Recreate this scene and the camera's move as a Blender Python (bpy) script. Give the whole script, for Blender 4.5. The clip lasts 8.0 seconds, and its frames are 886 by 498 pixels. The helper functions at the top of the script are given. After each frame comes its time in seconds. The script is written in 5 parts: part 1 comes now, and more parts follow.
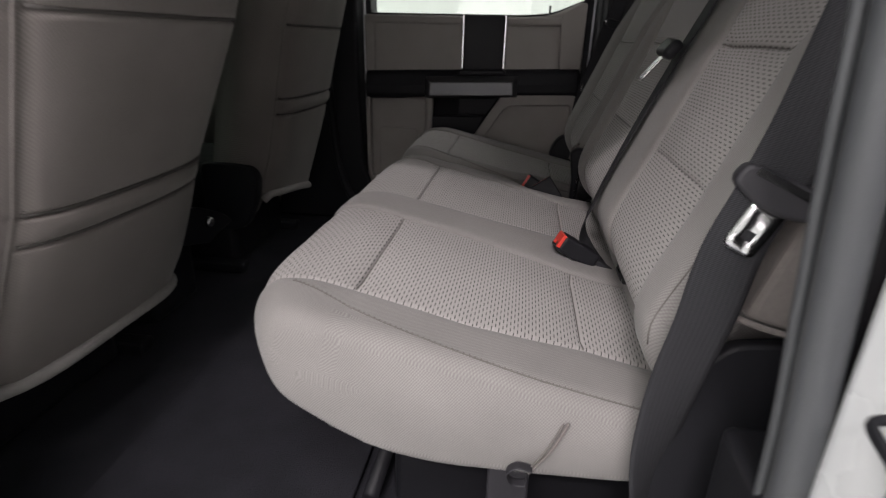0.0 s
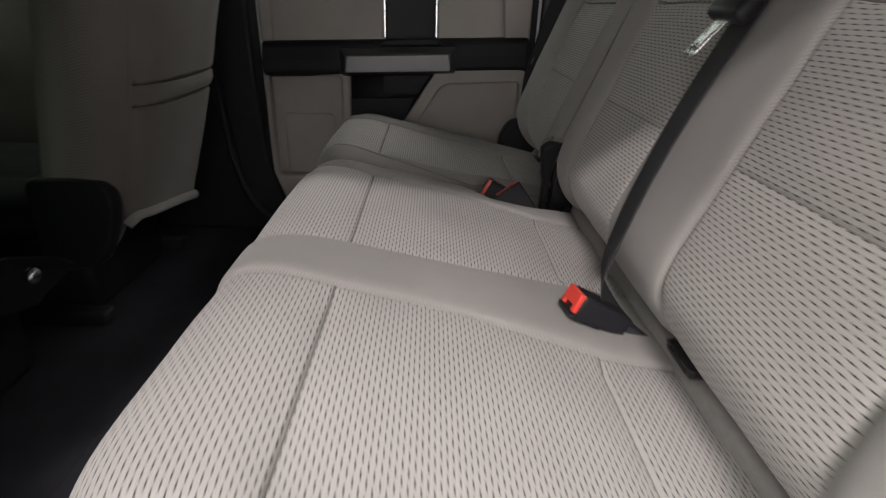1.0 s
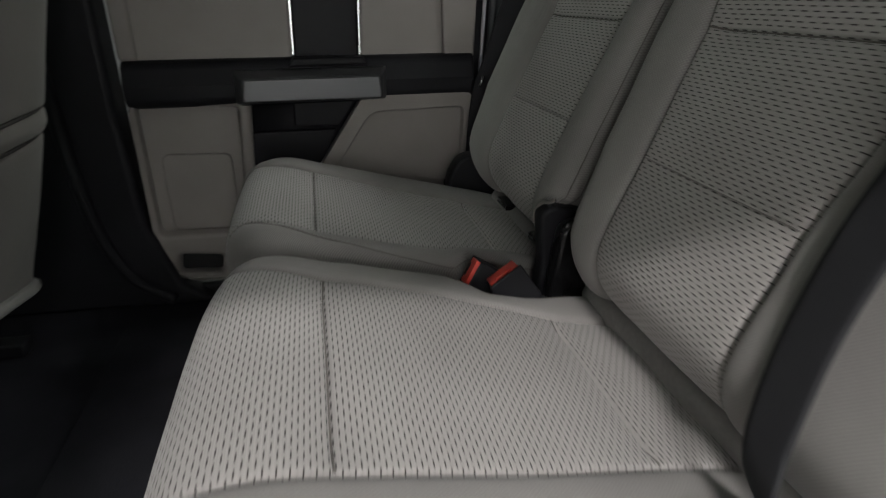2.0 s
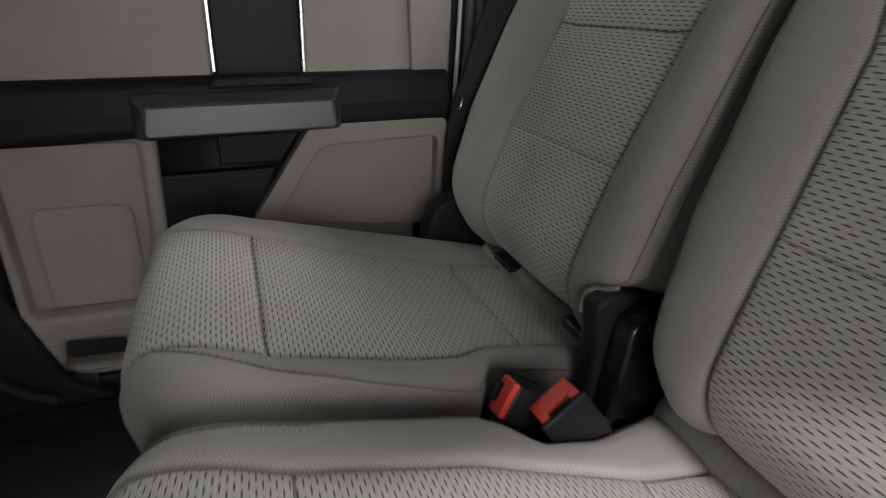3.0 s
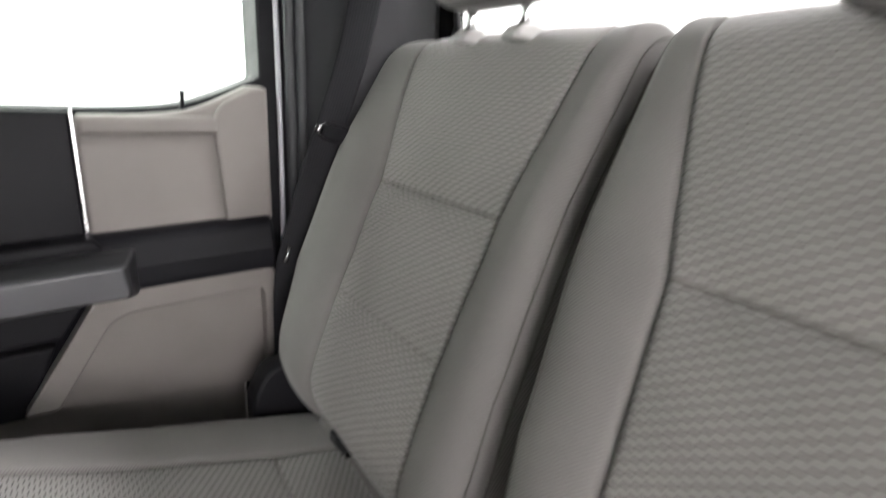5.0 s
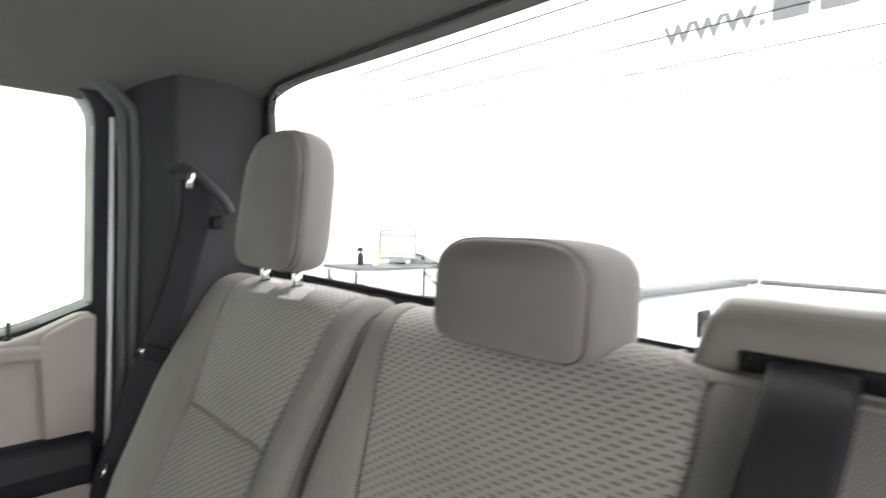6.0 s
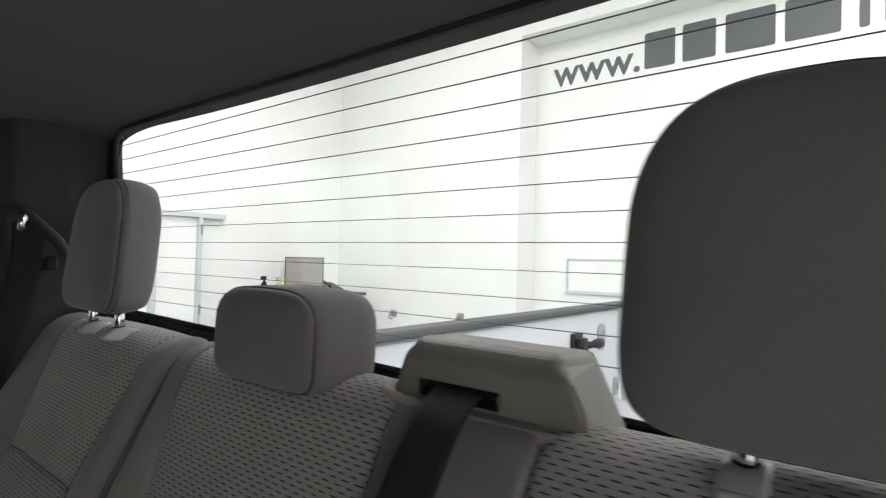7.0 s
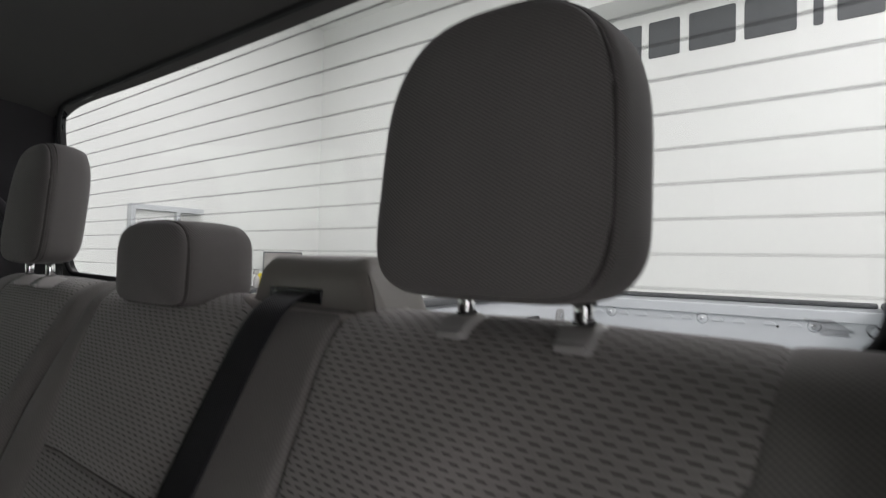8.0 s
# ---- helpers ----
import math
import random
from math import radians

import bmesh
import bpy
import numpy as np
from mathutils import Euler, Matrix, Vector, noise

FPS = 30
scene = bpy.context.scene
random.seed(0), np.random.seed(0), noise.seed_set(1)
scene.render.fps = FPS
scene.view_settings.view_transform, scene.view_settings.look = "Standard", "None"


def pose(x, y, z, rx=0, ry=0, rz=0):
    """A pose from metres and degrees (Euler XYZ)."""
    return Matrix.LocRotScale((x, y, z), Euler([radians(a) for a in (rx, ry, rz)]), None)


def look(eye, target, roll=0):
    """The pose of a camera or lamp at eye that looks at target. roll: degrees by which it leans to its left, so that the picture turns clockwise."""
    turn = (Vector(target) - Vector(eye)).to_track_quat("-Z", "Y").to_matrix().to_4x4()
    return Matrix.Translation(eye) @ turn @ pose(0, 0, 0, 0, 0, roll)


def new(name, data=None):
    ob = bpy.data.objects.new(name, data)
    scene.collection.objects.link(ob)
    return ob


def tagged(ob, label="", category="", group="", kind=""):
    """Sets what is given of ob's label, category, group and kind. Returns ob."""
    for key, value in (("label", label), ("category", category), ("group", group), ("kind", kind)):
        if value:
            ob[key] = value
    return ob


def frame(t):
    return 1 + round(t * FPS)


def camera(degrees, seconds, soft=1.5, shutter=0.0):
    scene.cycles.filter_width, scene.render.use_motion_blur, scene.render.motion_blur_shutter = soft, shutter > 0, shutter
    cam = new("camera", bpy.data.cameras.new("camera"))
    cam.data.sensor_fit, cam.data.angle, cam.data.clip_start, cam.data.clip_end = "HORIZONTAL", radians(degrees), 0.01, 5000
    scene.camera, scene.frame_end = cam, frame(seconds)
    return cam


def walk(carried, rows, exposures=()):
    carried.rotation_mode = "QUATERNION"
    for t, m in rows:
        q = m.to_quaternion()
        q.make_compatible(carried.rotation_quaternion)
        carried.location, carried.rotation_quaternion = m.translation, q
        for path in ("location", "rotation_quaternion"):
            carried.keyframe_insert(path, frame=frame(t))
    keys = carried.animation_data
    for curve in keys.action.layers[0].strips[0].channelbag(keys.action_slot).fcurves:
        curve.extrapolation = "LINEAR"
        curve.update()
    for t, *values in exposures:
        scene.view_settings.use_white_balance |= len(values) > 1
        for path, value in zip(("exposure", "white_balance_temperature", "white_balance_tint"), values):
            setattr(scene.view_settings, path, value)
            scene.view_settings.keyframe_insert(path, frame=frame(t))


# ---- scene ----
cam = camera(79.0, 8.0, soft=1.1, shutter=0.5)
PATH = [
    (0, (-0.126, -1.084, 0.704), (-0.38, 0.759, -0.031), 1.4),
    (0.5, (-0.169, -0.939, 0.68), (-0.259, 0.896, -0.112), 1.5),
    (1, (-0.21, -0.747, 0.69), (-0.159, 1.073, -0.137), 1.5),
    (1.5, (-0.277, -0.581, 0.703), (-0.017, 1.215, -0.139), 1.8),
    (2, (-0.305, -0.418, 0.72), (0.132, 1.343, -0.121), 2.0),
    (3.5, (-0.322, -0.044, 0.699), (0.463, 1.606, -0.114), 2.7),
    (4, (-0.282, 0.001, 0.688), (0.617, 1.585, -0.139), 2.4),
    (4.2, (-0.277, 0.004, 0.689), (0.684, 1.568, -0.104), 2.5),
    (5.3, (-0.179, -0.114, 0.888), (0.977, 1.463, 0.467), 2.4),
    (5.5, (-0.185, -0.162, 0.926), (1.046, 1.385, 0.624), 2.1),
    (6, (-0.152, -0.259, 0.968), (1.229, 1.187, 0.91), 1.9),
    (6.5, (-0.121, -0.342, 0.988), (1.382, 0.977, 1.012), 1.7),
    (7, (-0.114, -0.432, 0.997), (1.46, 0.801, 1.039), 1.5),
    (7.5, (-0.113, -0.531, 0.989), (1.48, 0.678, 1.032), 1.3),
    (8, (-0.097, -0.603, 0.927), (1.499, 0.601, 0.974), 1.3),
]
EXPOSURES = [(0.0, -0.75, 6550.0, 14.0), (0.2, -0.47, 6550.0, 14.0), (0.5, -0.10, 6650.0, 13.0), (1.0, -0.14, 6700.0, 11.0), (1.5, -0.10, 6600.0, 9.5), (2.0, -0.06, 6450.0, 5.0), (3.5, 1.20, 6600.0, 12.0), (4.2, 1.55, 6650.0, 15.0), (5.3, 1.58, 6400.0, 11.0), (5.5, 1.54, 6400.0, 10.0), (6.0, 1.33, 6450.0, 11.0), (6.5, 0.48, 6450.0, 11.0), (7.0, -0.38, 6400.0, 11.0), (7.5, -0.86, 6400.0, 12.0), (8.0, -1.00, 6400.0, 13.5)]
CEIL_Z = 3.75
# Assumed panels; the pair at x -4.9 is added to brighten the seat backs.
LAMP_SPOTS = [(2.9, -1.2, 100.0), (2.1, 2.5, 100.0), (0.4, 3.3, 26.0), (0.1, -3.0, 100.0), (-2.2, -2.6, 130.0), (-2.9, 1.8, 130.0), (-4.9, -1.4, 65.0), (-4.9, 1.6, 65.0)]
DOOR_W, TUBE_W = 5.0, 212.0
TUBE_X = -0.50
HEAD_Z = 1.27
SIGN_X, SIGN_Y, SIGN_Z = 4.572, 1.93, 2.692
walk(cam, [(t, look(eye, target, roll)) for t, eye, target, roll in PATH], EXPOSURES)

# ---- world and light ----
world = bpy.data.worlds.new("studio_air")
scene.world = world
world.use_nodes = True
world.node_tree.nodes["Background"].inputs[0].default_value = (0.9, 0.95, 1.0, 1)
world.node_tree.nodes["Background"].inputs[1].default_value = 0.02


def area_lamp(name, where, target, sx, sy, watts, colour):
    data = bpy.data.lights.new(name, "AREA")
    data.shape, data.size, data.size_y, data.energy, data.color = "RECTANGLE", sx, sy, watts, colour
    ob = new(name, data)
    ob.matrix_world = look(where, target)
    return ob


LAMP, FRONT_LAMP = (1.0, 0.985, 0.99), (0.97, 1.0, 0.965)
for lx, ly, watts in LAMP_SPOTS:
    area_lamp("ceiling_lamp", (lx, ly, CEIL_Z - 0.09), (lx + 0.001, ly, 0), 0.95, 1.35, watts, LAMP if lx > -1 else FRONT_LAMP)
area_lamp("tube_lamp", (TUBE_X, -3.85, 3.54), (-0.05, -0.2, 0.55), 1.0, 0.12, TUBE_W, (1.0, 0.94, 0.945))
# Added fill lamp, no real source; stands in for bounce through the doorway.
area_lamp("door_fill_lamp", (-0.50, -1.60, 0.90), (-0.05, -0.2, 0.70), 0.8, 0.9, DOOR_W, (1.0, 0.905, 0.945))


# ---- materials ----
def material(name, colour, rough=0.6, metal=0.0):
    m = bpy.data.materials.new(name)
    m.use_nodes = True
    b = m.node_tree.nodes["Principled BSDF"]
    b.inputs["Base Color"].default_value = (*colour, 1)
    b.inputs["Roughness"].default_value = rough
    b.inputs["Metallic"].default_value = metal
    return m


class Nodes:
    """Short-hand for wiring shader nodes."""

    def __init__(self, m):
        self.t = m.node_tree
        self.bsdf = self.t.nodes["Principled BSDF"]

    def n(self, kind, operation=None, use_clamp=False, data_type=None, uv_map=None):
        node = self.t.nodes.new(kind)
        if operation:
            node.operation = operation
        if use_clamp:
            node.use_clamp = True
        if data_type:
            node.data_type = data_type
        if uv_map:
            node.uv_map = uv_map
        return node

    def link(self, a, b):
        self.t.links.new(a, b)

    def math(self, op, a, b=None, c=None, clamp=False):
        node = self.n("ShaderNodeMath", operation=op, use_clamp=clamp)
        for i, v in enumerate((a, b, c)):
            if v is None:
                continue
            if isinstance(v, (int, float)):
                node.inputs[i].default_value = v
            else:
                self.link(v, node.inputs[i])
        return node.outputs[0]

    def mix(self, fac, a, b):
        node = self.n("ShaderNodeMix", data_type="RGBA")
        for sock, v in ((node.inputs["Factor"], fac), (node.inputs[6], a), (node.inputs[7], b)):
            if isinstance(v, tuple):
                sock.default_value = (*v, 1)
            elif isinstance(v, (int, float)):
                sock.default_value = v
            else:
                self.link(v, sock)
        return node.outputs[2]

    def noise(self, scale, detail=3.0, vector=None):
        node = self.n("ShaderNodeTexNoise")
        node.inputs["Scale"].default_value, node.inputs["Detail"].default_value = scale, detail
        if vector is None:
            vector = self.n("ShaderNodeTexCoord").outputs["Object"]
        self.link(vector, node.inputs["Vector"])
        return node.outputs["Fac"]

    def bump(self, height, strength, distance):
        node = self.n("ShaderNodeBump")
        node.inputs["Strength"].default_value, node.inputs["Distance"].default_value = strength, distance
        self.link(height, node.inputs["Height"])
        self.link(node.outputs["Normal"], self.bsdf.inputs["Normal"])


def uv_axes(k):
    split = k.n("ShaderNodeSeparateXYZ")
    k.link(k.n("ShaderNodeUVMap", uv_map="cloth").outputs[0], split.inputs[0])
    return split.outputs[0], split.outputs[1]


def twill(name, colour, period=0.0024, contrast=0.42, slant=(0.77, 0.64)):
    """Ribbed upholstery cloth with fine diagonal lines."""
    m = material(name, colour, 0.9)
    k = Nodes(m)
    u, v = uv_axes(k)
    wander = k.math("MULTIPLY", k.math("SUBTRACT", k.noise(170, 2), 0.5), period * 0.45)
    diag = k.math("ADD", k.math("ADD", k.math("MULTIPLY", u, slant[0]), k.math("MULTIPLY", v, slant[1])), wander)
    wave = k.math("SINE", k.math("MULTIPLY", diag, 2 * math.pi / period))
    cross = k.math("SINE", k.math("MULTIPLY", k.math("SUBTRACT", k.math("MULTIPLY", u, slant[1]), k.math("MULTIPLY", v, slant[0])), 2 * math.pi / (period * 1.1)))
    rib = k.math("ADD", k.math("MULTIPLY", wave, 0.34), k.math("MULTIPLY", cross, 0.16))
    rib = k.math("ADD", rib, 0.5)
    soft = k.noise(9, 4)
    fleck = k.noise(900, 2)
    dark = tuple(c * (1 - contrast) for c in colour)
    light = tuple(min(1, c * (1 + contrast * 0.5)) for c in colour)
    base = k.mix(rib, dark, light)
    stain = k.math("MULTIPLY", k.math("SUBTRACT", soft, 0.5), 0.35)
    tone = k.math("ADD", k.math("ADD", stain, k.math("MULTIPLY", k.math("SUBTRACT", fleck, 0.5), 0.25)), 1.0)
    scale = k.n("ShaderNodeVectorMath", operation="SCALE")
    k.link(base, scale.inputs[0])
    k.link(tone, scale.inputs["Scale"])
    k.link(scale.outputs[0], k.bsdf.inputs["Base Color"])
    k.bump(rib, 0.05, 0.0003)
    k.bsdf.inputs["Sheen Weight"].default_value = 0.15
    k.bsdf.inputs["Specular IOR Level"].default_value = 0.15
    return m


def dashed(name, colour, dash):
    """Knitted insert cloth: staggered rows of dark sunken dashes across the seat."""
    m = material(name, colour, 0.9)
    k = Nodes(m)
    u, v = uv_axes(k)
    row = k.math("DIVIDE", v, ROW)
    index = k.math("FLOOR", row)
    shift = k.math("MULTIPLY", k.math("MODULO", k.math("ABSOLUTE", index), 2.0), 0.5)
    wob = k.math("MULTIPLY", k.math("SUBTRACT", k.noise(260, 1), 0.5), 0.10)
    across = k.math("FRACT", k.math("ADD", k.math("ADD", k.math("DIVIDE", u, DASH), shift), wob))
    along = k.math("FRACT", row)
    du = k.math("ABSOLUTE", k.math("SUBTRACT", across, 0.5))
    dv = k.math("ABSOLUTE", k.math("SUBTRACT", along, 0.5))
    in_u = k.math("SUBTRACT", 1.0, k.math("SMOOTH_MIN", 1.0, k.math("MAXIMUM", 0.0, k.math("MULTIPLY", k.math("SUBTRACT", du, 0.225), 16.0)), 0.1))
    in_v = k.math("SUBTRACT", 1.0, k.math("MINIMUM", 1.0, k.math("MAXIMUM", 0.0, k.math("MULTIPLY", k.math("SUBTRACT", dv, 0.085), 12.0))))
    mark = k.math("MULTIPLY", in_u, in_v, clamp=True)
    knit = k.math("SINE", k.math("MULTIPLY", v, 2 * math.pi / 0.0022))
    fleck = k.noise(700, 2)
    soft = k.noise(8, 4)
    ridge = k.math("SUBTRACT", k.math("MULTIPLY", dv, 0.24), 0.03)
    tone = k.math("ADD", k.math("ADD", k.math("MULTIPLY", k.math("SUBTRACT", soft, 0.5), 0.3), k.math("MULTIPLY", k.math("SUBTRACT", fleck, 0.5), 0.3)), k.math("ADD", ridge, 1.0))
    scale = k.n("ShaderNodeVectorMath", operation="SCALE")
    k.link(k.mix(mark, colour, dash), scale.inputs[0])
    k.link(tone, scale.inputs["Scale"])
    k.link(scale.outputs[0], k.bsdf.inputs["Base Color"])
    height = k.math("SUBTRACT", k.math("MULTIPLY", knit, 0.12), mark)
    k.bump(height, 0.5, 0.0010)
    k.bsdf.inputs["Sheen Weight"].default_value = 0.15
    k.bsdf.inputs["Specular IOR Level"].default_value = 0.15
    return m


def grained(name, colour, rough, grain=900, depth=0.0004, vary=0.15, strength=0.3, wear=12, metal=0.0, gloss=0.5):
    """Moulded plastic, rubber, paint or felt: a fine grain and soft uneven wear."""
    m = material(name, colour, rough, metal)
    k = Nodes(m)
    fine, soft = k.noise(grain, 3), k.noise(wear, 5)
    tone = k.math("ADD", k.math("MULTIPLY", k.math("SUBTRACT", soft, 0.5), 2 * vary), k.math("ADD", k.math("MULTIPLY", k.math("SUBTRACT", fine, 0.5), vary), 1.0))
    scale = k.n("ShaderNodeVectorMath", operation="SCALE")
    scale.inputs[0].default_value = colour
    k.link(tone, scale.inputs["Scale"])
    k.link(scale.outputs[0], k.bsdf.inputs["Base Color"])
    k.link(k.math("ADD", k.math("MULTIPLY", k.math("SUBTRACT", soft, 0.5), 0.25), rough, clamp=True), k.bsdf.inputs["Roughness"])
    k.bump(fine, strength, depth)
    k.bsdf.inputs["Specular IOR Level"].default_value = gloss
    return m


ROW, DASH = 0.0045, 0.0138
CLOTH = twill("seat_twill", (0.235, 0.222, 0.215), 0.0025, 0.22)
# Headrests share the seat cloth; their backlit shade is put into this colour.
SHADED_HEAD_CLOTH = twill("headrest_twill_shaded", (0.170, 0.161, 0.156), 0.0022, 0.32, (-0.5, 0.86))
INSERT = dashed("seat_knit", (0.330, 0.312, 0.302), (0.062, 0.057, 0.055))
# Seat cloth again, darkened: the shade on it is put into the colour.
SHADED_CLOTH = twill("shaded_seat_cloth", (0.165, 0.148, 0.139), 0.0030, 0.2)
STITCH = grained("seam_thread", (0.135, 0.124, 0.115), 0.9)
DOOR_TAUPE = grained("door_taupe_vinyl", (0.258, 0.235, 0.222), 0.55, 1200, 0.0003)
BLACK = grained("black_plastic", (0.0130, 0.0130, 0.0155), 0.5, 1000, 0.0003, gloss=0.18)
GLOSS_BLACK = grained("satin_black", (0.012, 0.012, 0.013), 0.28, 600, 0.0001)
RUBBER = grained("rubber_seal", (0.016, 0.016, 0.017), 0.65, gloss=0.3)
# White paint of the rear door edge, greyed to carry its shade.
SHADED_EDGE = grained("shaded_edge_paint", (0.50, 0.50, 0.53), 0.4)
CORD = grained("pale_cord", (0.40, 0.365, 0.345), 0.9, 700, 0.0006, 0.15)
SEAL_GREY = grained("grey_rubber_seal", (0.055, 0.058, 0.062), 0.5)
PILLAR = grained("pillar_plastic", (0.019, 0.018, 0.022), 0.6, 1300, 0.0003)
CARPET = grained("carpet", (0.026, 0.026, 0.031), 0.95, 420, 0.003, 0.4, 0.8, gloss=0.05)
HEADLINER = grained("headliner_felt", (0.088, 0.085, 0.083), 0.95, 1500, 0.0005, 0.08)
SILVER = grained("silver_paint", (0.118, 0.118, 0.125), 0.38, 1500, 0.0001, 0.05, 0.1, 12, 0.4)
# Darker copy of the silver: dark reflections on the pull's chamfers, painted in.
SHADED_SILVER = grained("shaded_silver_paint", (0.058, 0.058, 0.062), 0.34, 1500, 0.0001, 0.05, 0.1, 12, 0.3)
CHROME = grained("chrome", (0.85, 0.85, 0.86), 0.12, 300, 0.0001, 0.03, 0.05, 12, 1.0)
STEEL = grained("steel", (0.62, 0.62, 0.63), 0.25, 800, 0.0001, 0.08, 0.1, 30, 1.0)
RED = grained("red_button", (0.62, 0.045, 0.03), 0.4, 900, 0.0001, 0.05, 0.1)
COVER_TAUPE = grained("cover_plastic", (0.235, 0.218, 0.202), 0.5, 1400, 0.0003, 0.06)
GUIDE_GREY = grained("guide_plastic", (0.42, 0.41, 0.40), 0.18, 1400, 0.0002, 0.06)
WHITE_PAINT = grained("white_car_paint", (0.78, 0.79, 0.80), 0.25, 200, 0.0001, 0.03, 0.05)
BED_PAINT = grained("bed_paint", (0.56, 0.58, 0.60), 0.35, 300, 0.0002, 0.05, 0.1)
RAIL = grained("bed_rail_plastic", (0.065, 0.068, 0.072), 0.6)
WALL_WHITE = grained("studio_wall_paint", (0.80, 0.81, 0.79), 0.8, 120, 0.002, 0.03, 0.15, 0.8)
CONCRETE = grained("studio_floor_paint", (0.55, 0.56, 0.55), 0.45, 60, 0.002, 0.08, 0.2, 1.5)
SIGN_GREY = grained("sign_grey", (0.10, 0.105, 0.11), 0.6)
HINGE_GREY = grained("hinge_grey", (0.30, 0.30, 0.30), 0.4)
THREAD = grained("headrest_thread", (0.060, 0.055, 0.052), 0.9)
LINE = grained("heater_line", (0.075, 0.075, 0.078), 0.6)


def webbing():
    m = material("belt_webbing", (0.022, 0.022, 0.025), 0.75)
    k = Nodes(m)
    u, v = uv_axes(k)
    rib = k.math("SINE", k.math("MULTIPLY", u, 2 * math.pi / 0.0042))
    pick = k.math("SINE", k.math("MULTIPLY", k.math("ADD", v, k.math("MULTIPLY", u, 0.6)), 2 * math.pi / 0.0022))
    h = k.math("ADD", k.math("MULTIPLY", rib, 0.15), k.math("MULTIPLY", pick, 0.35))
    k.link(k.mix(k.math("ADD", h, 0.5, clamp=True), (0.015, 0.015, 0.017), (0.034, 0.034, 0.038)), k.bsdf.inputs["Base Color"])
    k.bump(h, 0.5, 0.0005)
    k.bsdf.inputs["Specular IOR Level"].default_value = 0.2
    return m


WEBBING = webbing()


def glass(name, tint):
    m = bpy.data.materials.new(name)
    m.use_nodes = True
    t = m.node_tree
    t.nodes.clear()
    out = t.nodes.new("ShaderNodeOutputMaterial")
    clear, shine, mixer = t.nodes.new("ShaderNodeBsdfTransparent"), t.nodes.new("ShaderNodeBsdfGlossy"), t.nodes.new("ShaderNodeMixShader")
    clear.inputs[0].default_value = (*tint, 1)
    shine.inputs["Roughness"].default_value = 0.02
    mixer.inputs[0].default_value = 0.05
    t.links.new(clear.outputs[0], mixer.inputs[1])
    t.links.new(shine.outputs[0], mixer.inputs[2])
    t.links.new(mixer.outputs[0], out.inputs[0])
    return m


GLASS = glass("window_glass", (0.95, 0.955, 0.95))
TINTED = glass("tinted_glass", (0.50, 0.54, 0.51))
SIDE_GLASS = glass("side_window_glass", (0.93, 0.965, 0.94))


# ---- building helpers ----
def thing(name, where, label="", category="", group="", kind=""):
    ob = new(name)
    ob.empty_display_size = 0.05
    ob.location = where
    return tagged(ob, label, category, group, kind)


def settle(ob, parent):
    if parent is not None:
        ob.parent = parent
        if parent.type == "EMPTY":
            ob.matrix_parent_inverse = Matrix.Translation(parent.location).inverted()
    return ob


def part(name, bm, mat, parent=None, label="", smooth=True, category="", kind="", group=""):
    """Links a bmesh as one mesh object under a thing or a part."""
    me = bpy.data.meshes.new(name)
    bmesh.ops.recalc_face_normals(bm, faces=bm.faces)
    bm.to_mesh(me)
    bm.free()
    me.materials.append(mat)
    if smooth:
        areas = np.zeros(len(me.polygons))
        me.polygons.foreach_get("area", areas)
        big = 20 * np.median(areas)
        me.polygons.foreach_set("use_smooth", [bool(v < big) for v in areas])
    ob = tagged(new(name, me), label, category, group, kind)
    return settle(ob, parent)


def raw(name, verts, faces, mat, parent=None, label="", uvs=None, smooth=True, category="", kind=""):
    """A mesh from computed grids, with its own cloth coordinates."""
    me = bpy.data.meshes.new(name)
    me.from_pydata([tuple(v) for v in verts], [], faces)
    me.materials.append(mat)
    if uvs is not None:
        layer = me.uv_layers.new(name="cloth")
        idx = np.zeros(len(me.loops), dtype=np.int32)
        me.loops.foreach_get("vertex_index", idx)
        layer.data.foreach_set("uv", np.asarray(uvs, dtype=np.float32)[idx].ravel())
    me.polygons.foreach_set("use_smooth", [smooth] * len(me.polygons))
    return settle(tagged(new(name, me), label, category, "", kind), parent)


def box(bm, lo, hi, bevel=0.0, segs=2, m=None):
    """Adds a bevelled box between two corners."""
    c = [(a + b) / 2 for a, b in zip(lo, hi)]
    s = [abs(b - a) for a, b in zip(lo, hi)]
    geo = bmesh.ops.create_cube(bm, size=1.0, matrix=Matrix.Translation(c) @ Matrix.Diagonal((*s, 1)))
    vs = geo["verts"]
    if bevel:
        es = {e for v in vs for e in v.link_edges}
        r = bmesh.ops.bevel(bm, geom=list(es), offset=bevel, segments=segs, affect="EDGES", profile=0.5)
        vs = list({v for f in r["faces"] for v in f.verts} | {v for v in vs if v.is_valid})
    if m is not None:
        bmesh.ops.transform(bm, matrix=m, verts=vs)
    return vs


def boxed(lo, hi, bevel=0.0, segs=2, m=None):
    bm = bmesh.new()
    box(bm, lo, hi, bevel, segs, m)
    return bm


